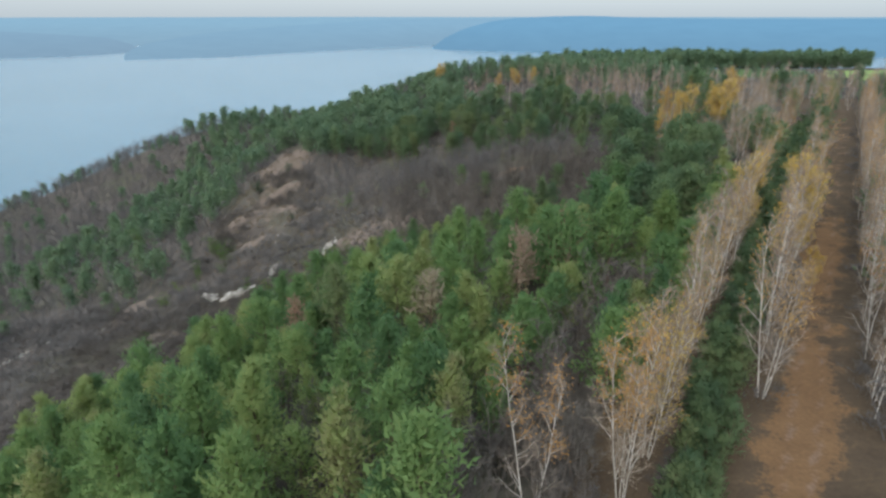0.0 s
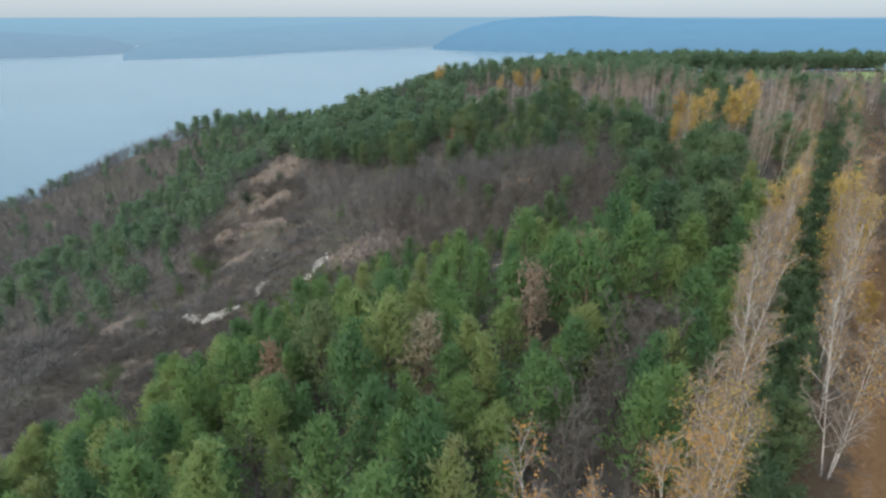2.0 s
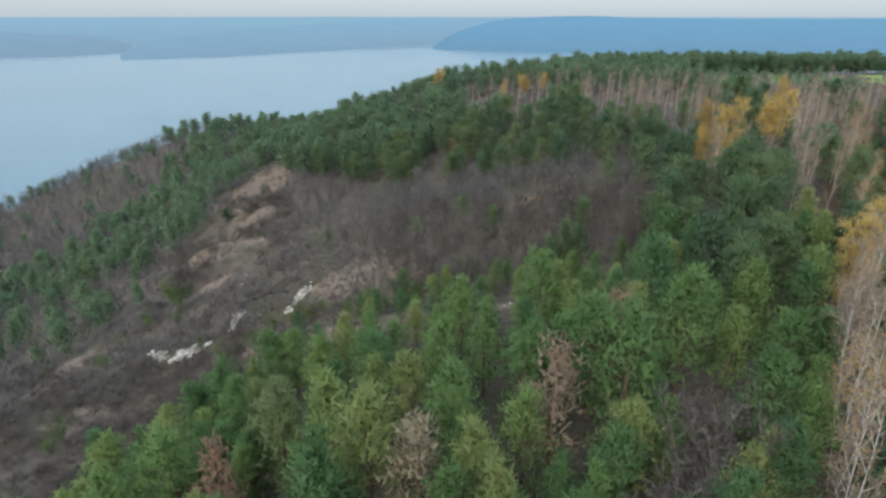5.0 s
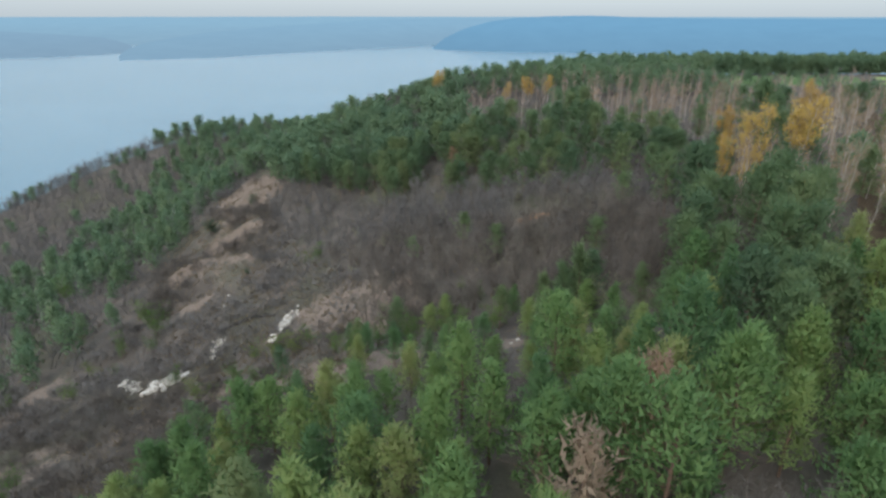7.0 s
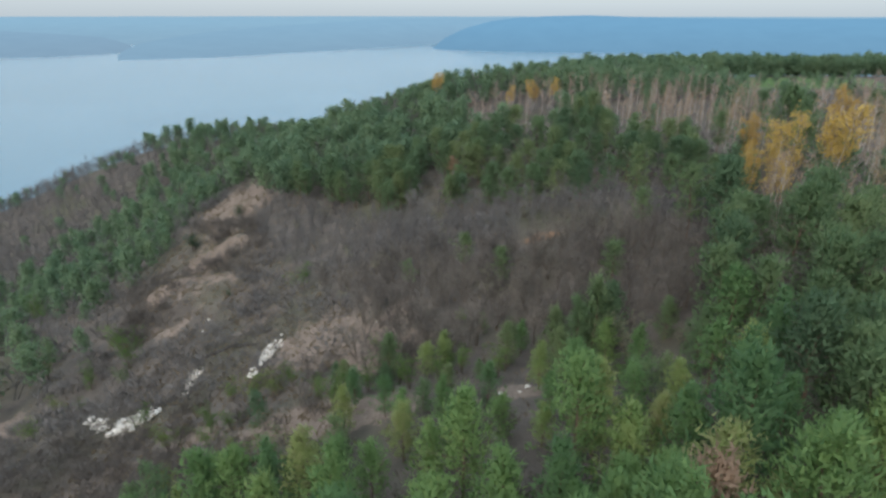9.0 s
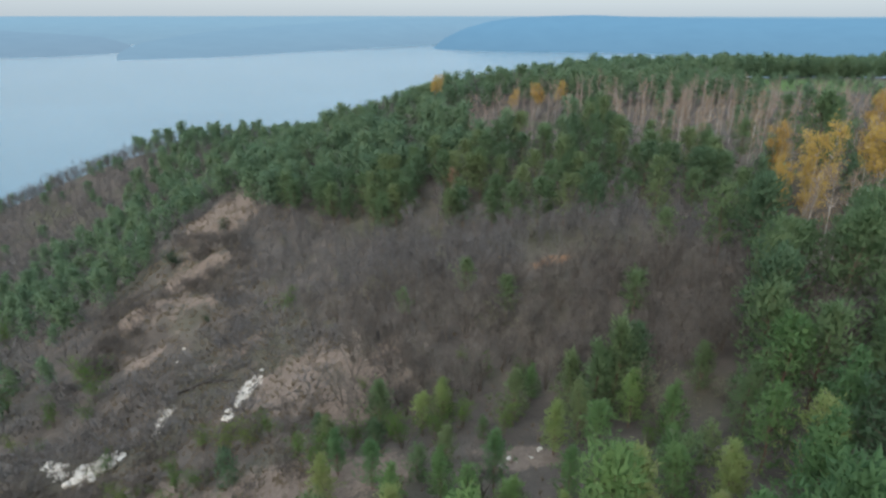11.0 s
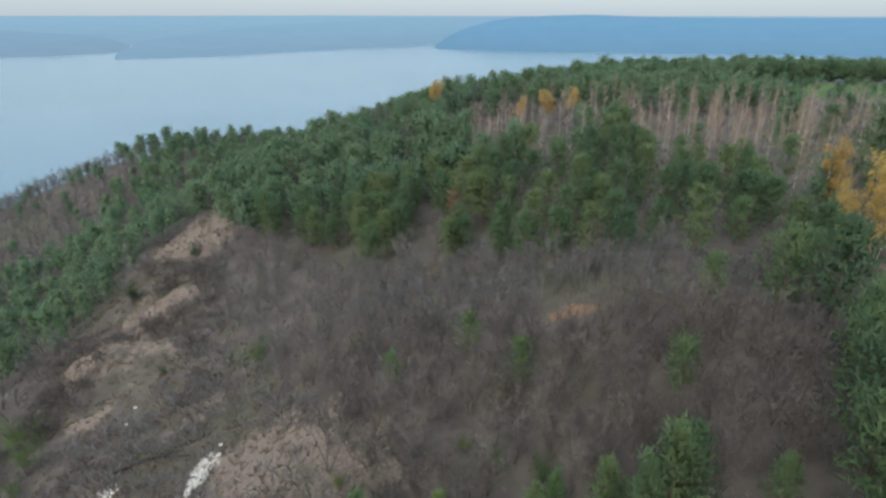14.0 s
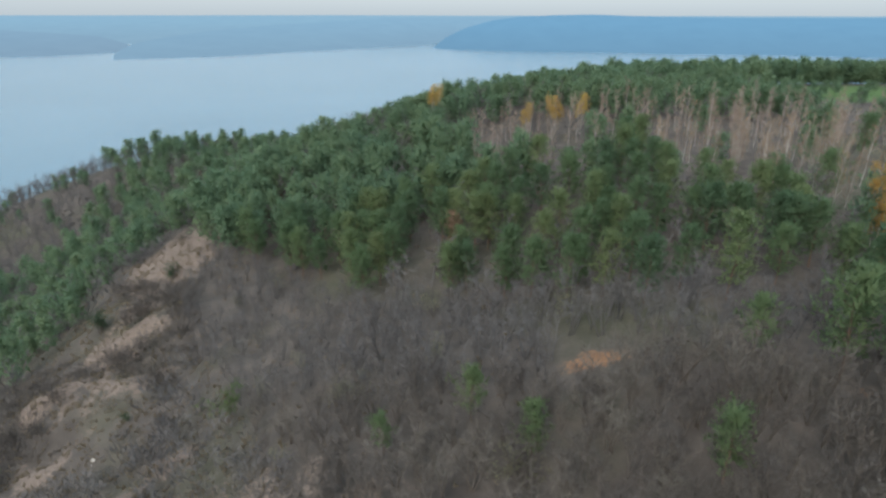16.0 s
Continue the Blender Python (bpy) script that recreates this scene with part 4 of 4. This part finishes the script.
# the pine plantation, in which each tree is a thing
for x, y, r in spread_points(-60, 45, 19, 106, 3.3, 11):
    z = zone(x, y)
    if not is_free(x, y):
        continue
    if z == "plantation":
        g = r.random()
        u = x - row_line(y)
        if (-11.4 < u < -6.4 and 33 < y < 62) or (-14.0 < u < -2.0 and y < 37 and x > -2.0):
            if g < 0.96:
                far_shrubs.append((x, y, r.uniform(0.6, 1.0)))
                if y < 40:
                    bare_trees.plant(x - 1.1, y + 0.6, r.uniform(0.5, 0.75))
                far_shrubs.append((x + 1.5, y + 1.2, r.uniform(0.5, 0.9)))
                far_shrubs.append((x - 0.9, y + 1.9, r.uniform(0.5, 0.8)))
                bare_trees.plant(x + 0.4, y - 1.4, r.uniform(0.6, 0.95))
                counts["bare"] += 1
            continue
        if y > 80 and x < 20 and g < 0.35:
            if r.random() < 0.5:
                saplings.plant(x, y, r.uniform(0.8, 1.4))
            elif r.random() < 0.4:
                bushes.plant(x, y, r.uniform(0.6, 0.9))
            continue
        near_gap = 0.5 * math.sin(0.21 * x + 1.0) + 0.5 * math.sin(0.17 * y + 0.05 * x)
        if g < 0.84 - 0.12 * near_gap and counts["pine"] < 400:
            pines.plant(x, y, r.uniform(0.58, 0.92) * (1.1 if x < -14 and y < 60 else (0.66 if y > 78 and x < 20 else 1.0)))
            counts["pine"] += 1
        elif g < 0.84 - 0.12 * near_gap:
            far_pines.append((x, y, r.uniform(0.72, 1.1)))
        elif g < 0.93:
            bare_trees.plant(x, y, r.uniform(0.6, 1.0))
    elif z == "dark_pines" and r.random() < 0.8:
        open_pines.plant(x, y, r.uniform(0.85, 1.2))

# the hollow of small bare trees
for x, y, r in spread_points(-14, 44, 84, 140, 2.2, 12):
    if zone(x, y) == "hollow" and is_free(x, y) and hump(x, y, 15, 118.5, 5, 3.4) < 0.45:
        if r.random() < 0.05:
            willow.plant(x, y, r.uniform(0.55, 0.95))
        elif counts["bare"] < 185:
            bare_trees.plant(x, y, r.uniform(0.65, 1.1))
            counts["bare"] += 1
        else:
            far_thicket.append((x, y, r.uniform(0.65, 1.1)))

# the thicket of low bare trees between the hollow and the spur
for x, y, r in spread_points(-40, -8, 112, 178, 2.1, 14):
    if zone(x, y) == "thicket" and is_free(x, y):
        g = r.random()
        if g < 0.04:
            willow.plant(x, y, r.uniform(0.4, 0.7))
        elif g < 0.92 and y < 124:
            bare_trees.plant(x, y, r.uniform(0.45, 0.8))
        elif g < 0.92:
            far_thicket.append((x, y, r.uniform(0.45, 0.8)))

# shrubs and scattered young pines on the slope and the spur
shrub_count = 0
for x, y, r in spread_points(-110, 0, 60, 175, 2.5, 13):
    z = zone(x, y)
    if z not in ("slope", "spur", "scrub") or not is_free(x, y):
        continue
    if z == "spur" and (lips(x, y, -0.6, 2.2) > 0.4 or hump(x, y, -45, 166, 8, 6) > 0.45):
        continue
    if hump(x, y, -14, 108, 8, 5) > 0.4 and r.random() < 0.85:
        continue
    patch = math.sin(0.23 * x + 0.11 * y) + math.sin(0.19 * y - 0.13 * x + 1.0)
    chance = {"slope": 0.95, "spur": 0.72, "scrub": 0.62}[z] + 0.16 * patch
    if z == "spur":
        if patch > -0.1 and r.random() < 0.9:
            shrubs.plant(x, y, r.uniform(0.9, 1.6))
            shrub_count += 1
        elif r.random() < 0.2:
            shrubs.plant(x, y, r.uniform(0.45, 0.8))
            shrub_count += 1
        continue
    if z == "scrub" and y < 88 and r.random() < (0.5 if y < 79 else 0.2):
        if r.random() < 0.6:
            bushes.plant(x, y, r.uniform(0.7, 1.1))
        else:
            saplings.plant(x, y, r.uniform(0.9, 1.7))
    elif r.random() < chance:
        if z == "slope" and x < -46 and y > 96:
            far_shrubs.append((x + 1.2, y + 1.0, r.uniform(0.6, 1.2)))
        if x > -66 and shrub_count < 270:
            shrubs.plant(x, y, r.uniform(0.55, 1.3))
            shrub_count += 1
        else:
            far_shrubs.append((x, y, r.uniform(0.7, 1.5)))
    elif z == "scrub" and y < 104 and r.random() < 0.32:
        bushes.plant(x, y, r.uniform(0.5, 0.9))
    elif z == "slope" and r.random() < 0.09:
        bushes.plant(x, y, r.uniform(0.7, 1.1))

# birch rows beside the track, with saplings between the first two
for offset, seed, first in ((0.0, 21, 39.5), (SECOND, 22, 41.5), (THIRD, 23, 37)):
    r = random.Random(seed)
    y = first
    while y < 150:
        x = row_line(y) + offset + 0.3 + r.uniform(-0.45, 0.45)
        g = r.random()
        kind = rust_birches if g < 0.42 else (bare_birches if g < 0.94 or offset == THIRD else gold_birches)
        random.seed(int(y * 100) + seed)
        if y > 78 and offset < THIRD and r.random() < 0.4:
            open_pines.plant(x, y, r.uniform(0.8, 1.15))
        else:
            kind.plant(x, y + r.uniform(-0.5, 0.5), r.uniform(0.92, 1.18) * (1.0 if y < 85 else 0.78))
            for _ in range(3):                       # undergrowth at its foot
                far_shrubs.append((x + r.uniform(-1.3, 1.3), y + r.uniform(-1.3, 1.3), r.uniform(0.4, 0.75)))
        y += r.uniform(2.6, 4.6) * ((1.5 if y > 78 else 1.0) if offset == 0 else (1.0 if y < 60 else 0.75))
r = random.Random(24)
y = 18
while y < 130:
    for off in (2.4, 3.9, 5.3) if y > 38 else (3.4, 4.8, 6.1):
        saplings.plant(row_line(y) + off + r.uniform(-0.5, 0.5), y + r.uniform(-0.5, 0.5), r.uniform(0.7, 1.25))
    y += r.uniform(1.5, 2.2)

# woods on the far slopes and the plateau
hill_count = 0
for x, y, r in spread_points(-205, 190, 8, 335, 3.8, 31):
    z = zone(x, y)
    if not is_free(x, y) or land(x, y) < LAKE + 4 or (y > 285 and -55 < x < 30) or abs(x) > 0.8 * y + 16:
        continue
    g = r.random()
    if z == "hill":
        if g < (0.7 if y < 144 else (0.9 if y < 165 else 0.8)):
            if y < 160 and -30 < x < 45 and hill_count < 140:
                open_pines.plant(x, y, r.uniform(0.75, 1.0))
                hill_count += 1
            else:
                far_pines.append((x, y, r.uniform(0.7, 1.0) * (0.85 if y > 188 else 1.0)))
        else:
            far_bare.append((x, y, r.uniform(0.9, 1.3)))
    elif z == "west_pines":
        if g < (0.54 if y > 150 else (0.36 if y > 134 else 0.25)):
            far_pines.append((x, y, r.uniform(0.5, 0.9)))
        else:
            far_bare.append((x, y, r.uniform(0.8, 1.2)))
    elif z in ("west_bare", "slope") and (x < -85 or y < 60):
        if g < 0.08:
            far_pines.append((x, y, r.uniform(0.45, 0.75)))
        elif g < 0.82:
            far_bare.append((x, y, r.uniform(0.8, 1.2)))
            far_bare.append((x + 1.9, y + 1.7, r.uniform(0.6, 1.0)))
    elif z == "ridge":
        (far_pines if g < 0.40 else far_bare).append((x, y, r.uniform(0.8, 1.15)))
    elif z == "grove":
        if g < 0.62 and y < (168 if x > 26 else 140):
            if g < 0.52:
                bare_birches.plant(x, y, r.uniform(0.75, 1.0) if y < 135 else r.uniform(0.52, 0.72))
            else:
                open_pines.plant(x, y, r.uniform(0.7, 1.1))
        elif g < 0.52:
            far_birch.append((x, y, r.uniform(0.50, 0.74)))
        elif g < 0.72:
            far_bare.append((x, y, r.uniform(1.0, 1.4)))
        elif g < 0.78:
            far_pines.append((x, y, r.uniform(0.55, 0.85)))
    elif z == "east" and x < 140:
        low = 1.0 if y < 90 else 0.68
        if g < 0.40:
            far_birch.append((x, y, r.uniform(0.7, 1.0) * low))
        elif g < 0.65:
            far_pines.append((x, y, r.uniform(0.7, 1.0) * low))
        elif g < 0.9:
            far_bare.append((x, y, r.uniform(0.8, 1.3)))
    elif z in ("open", "belt") and 80 < x < 138 and 222 < y < 262:
        if g < 0.22:
            far_pines.append((x, y, r.uniform(0.3, 0.5)))
    elif z == "belt" and y < (303 if x > 98 else 272) and not (x > 100 and y < 272):
        far_pines.append((x, y, r.uniform(0.7, 0.95)))
        far_pines.append((x + 1.9, y + 1.6, r.uniform(0.6, 0.9)))
        far_pines.append((x - 1.2, y + 0.9, r.uniform(0.3, 0.42)))

random.seed(7)
far_models = [arrays(pine_meshes(8.0, 500 + i, count=4, step=0.92, spread=0.35, blunt=0.58, bare=0.20, wide=1.6)[1], crown=True) for i in range(4)]
joined("far_pine_wood", far_models, far_pines, needles_hazed, "dark green pine wood covering the far hill", "pine wood")
bare_models = [arrays(*bare_meshes(6.0, 520 + i, stems=2, boughs=4, twigs=4, width=0.12, spread=0.5, light=True)) for i in range(4)]
joined("far_bare_wood", bare_models, far_bare, twig_far, "leafless grey-brown wood on the far slopes", "bare wood")
joined("far_thicket", [arrays(*bare_meshes(6.0, 570 + i, stems=3, boughs=6, twigs=5, width=0.07, light=True)) for i in range(4)], far_thicket, twig_far, "leafless purple-grey thicket of low trees", "bare wood")
joined("far_shrubs", [arrays(thicket_meshes(2.4, 560 + i, twigs=110, width=0.11)[1]) for i in range(4)], far_shrubs, twig_far, "leafless grey shrubs low on the slope", "shrubs")
birch_models = [arrays(birch_meshes(12.0, 540 + i, stems=1 + i % 2, leaves=0, twigs=5, width=0.11, light=True)[1]) for i in range(3)]
joined("far_birch_crowns", birch_models, far_birch, twig_pink_far, "pinkish leafless birch crowns on the plateau", "birch wood")
stem_models = [arrays(birch_meshes(12.0, 540 + i, stems=1 + i % 2, leaves=0, twigs=5, width=0.11, light=True, thick=1.4)[0]) for i in range(3)]
joined("far_birch_stems", stem_models, far_birch, birch_bark, "white birch stems on the plateau", "birch wood")

for kind in (pines, open_pines, blue_pines, dead_pines, bare_trees, shrubs, rust_birches, bare_birches, broad_birches, thin_golds, gold_birches, low_golds, bushes, junipers, willow, saplings):
    kind.drop_unused()


# ---- chalk ----


def stone_mesh(seed):
    """A broken block of chalk."""
    r = random.Random(seed)
    bm = bmesh.new()
    bmesh.ops.create_icosphere(bm, subdivisions=2, radius=0.5)
    cuts = [(Vector((r.gauss(0, 1), r.gauss(0, 1), r.gauss(0, 1))).normalized(), r.uniform(0.24, 0.40)) for _ in range(7)]
    for v in bm.verts:
        for n, d in cuts:
            over = v.co.dot(n) - d
            if over > 0:
                v.co -= n * over
        v.co += Vector((r.gauss(0, 1), r.gauss(0, 1), r.gauss(0, 1))) * 0.018
    me = bpy.data.meshes.new("chalk_stone")
    bm.to_mesh(me)
    bm.free()
    me.materials.append(chalk_mat)
    return me


STONES = [stone_mesh(600 + i) for i in range(6)]


def outcrop(x, y, count, along, across, angle, biggest, seed, label):
    """Chalk blocks breaking out of the slope, half sunk in it."""
    r = random.Random(seed)
    top = tagged(new("chalk_outcrop"), label, "rock outcrop", "chalk outcrops")
    z0 = float(height(x, y))
    top.matrix_basis = pose(x, y, z0)
    c, s = math.cos(radians(angle)), math.sin(radians(angle))
    for _ in range(count):
        a, b = r.gauss(0, 0.45) * along, r.gauss(0, 0.45) * across
        px, py = a * c - b * s, a * s + b * c
        size = biggest * r.uniform(0.35, 1.0) ** 2.4
        stone = part("stone", r.choice(STONES), top)
        stone.matrix_basis = pose(px, py, float(height(x + px, y + py)) - z0 + 0.05 * size, r.uniform(-25, 25), r.uniform(-25, 25), r.uniform(0, 360)) @ Matrix.Diagonal((size * 1.3, size, size * 0.75, 1))


outcrop(-23.0, 110.2, 48, 3.6, 0.75, 75, 1.25, 1, "bright white chalk outcrop on the bare slope")
outcrop(-34.7, 112.4, 30, 2.8, 0.5, 85, 0.95, 2, "narrow white chalk outcrop on the bare slope")
outcrop(-40.2, 107.0, 90, 3.2, 2.0, 40, 1.6, 3, "broad broken grey-white chalk outcrop below the slope")
outcrop(-46.0, 108.0, 60, 4.6, 1.0, 150, 1.0, 4, "scattered grey-white chalk stones on the slope")
outcrop(-36.7, 124.3, 7, 2.0, 0.3, 75, 0.6, 5, "thin streak of pale chalk stones")
outcrop(7.2, 89.0, 7, 2.0, 1.2, 20, 0.8, 6, "pale stones on bare soil beside the pines")
outcrop(-7.6, 108.0, 3, 0.6, 0.4, 0, 0.5, 7, "few pale stones on the bare slope")
outcrop(-12.1, 97.6, 5, 1.0, 0.5, 60, 0.6, 8, "few pale stones on the bare slope")
outcrop(-82.0, 99.8, 26, 4.0, 0.8, 35, 1.1, 9, "long pale chalk strip low on the slope")
outcrop(-66.6, 104.2, 9, 1.6, 0.4, 60, 0.6, 10, "scattered grey-white chalk stones on the slope")

# dry grass on the open slope
r = np.random.RandomState(9)
tufts = []
while len(tufts) < 6000:
    x, y = r.uniform(-75, 10), r.uniform(78, 172)
    if (zone(x, y) in ("slope", "spur", "scrub") and (x > -44 or y > 124)) or r.rand() < 0.10:
        tufts.append((x, y, r.uniform(0.6, 1.3)))
random.seed(8)
grass_models = []
for _ in range(4):
    g = Mesh()
    for _ in range(4):
        a = Vector((rnd(-0.15, 0.15), rnd(-0.15, 0.15), -0.05))
        g.blade(a, a + Vector((rnd(-0.3, 0.3), rnd(-0.3, 0.3), rnd(0.3, 0.6))), 0.14)
    grass_models.append(arrays(g))
joined("dry_grass", grass_models, tufts, grass_dry, "dry straw-coloured grass tufts on the open slope", "grass")


def fallen_branch(x, y, length, angle, thick, seed):
    """A dead limb lying across the track, with two forks."""
    r = random.Random(seed)
    top = tagged(new("fallen_branch"), "dark dead branch lying across the dirt track", "branch")
    top.matrix_basis = pose(x, y, float(height(x, y)) + thick * 0.8, 0, 0, angle)
    m = Mesh()
    pts = [Vector((length * (k / 4 - 0.5), r.uniform(-0.12, 0.12), r.uniform(0, 0.06))) for k in range(5)]
    m.stick(pts, [thick, thick * 0.9, thick * 0.7, thick * 0.5, thick * 0.25], 6)
    part("limb", m.data("branch_limb", pine_bark), top)
    for k in (2, 3):
        f = Mesh()
        side = r.choice((-1, 1))
        f.stick([pts[k], pts[k] + Vector((0.35, 0.3 * side, 0.1)), pts[k] + Vector((0.8, 0.5 * side, 0.16))], [thick * 0.4, thick * 0.3, thick * 0.1], 5)
        part("fork", f.data("branch_fork", pine_bark), top)


# the first one is added to draw the dark line across the track
fallen_branch(37.5, 54.8, 3.0, 8, 0.11, 3)
fallen_branch(33.6, 46.2, 1.4, 70, 0.06, 4)


def fallen_log(x0, y0, x1, y1, thick):
    """A dark bar standing in for the shade of the undercut turf lip above the chalk, following the ground."""
    top = tagged(new("fallen_log"), "long dark bar for the shade under the turf lip above the chalk", "log")
    z0 = float(height(x0, y0))
    top.matrix_basis = pose(x0, y0, z0)
    pts = []
    for k in range(9):
        s = k / 8
        x, y = x0 + (x1 - x0) * s, y0 + (y1 - y0) * s + 0.5 * math.sin(3.0 * s)
        pts.append(Vector((x - x0, y - y0, float(height(x, y)) - z0 + thick * 0.7)))
    m = Mesh()
    m.stick(pts, [thick * (1.0 - 0.07 * k) for k in range(9)], 7)
    part("limb", m.data("lip_bar", lip_shade_dark), top)
    for k in (4, 6):
        f = Mesh()
        f.stick([pts[k], pts[k] + Vector((0.5, 0.4, 0.25)), pts[k] + Vector((1.2, 0.6, 0.3))], [thick * 0.4, thick * 0.3, thick * 0.1], 5)
        part("fork", f.data("lip_prong", lip_shade_dark), top)


fallen_log(-34.6, 115.6, -25.6, 114.6, 0.34)
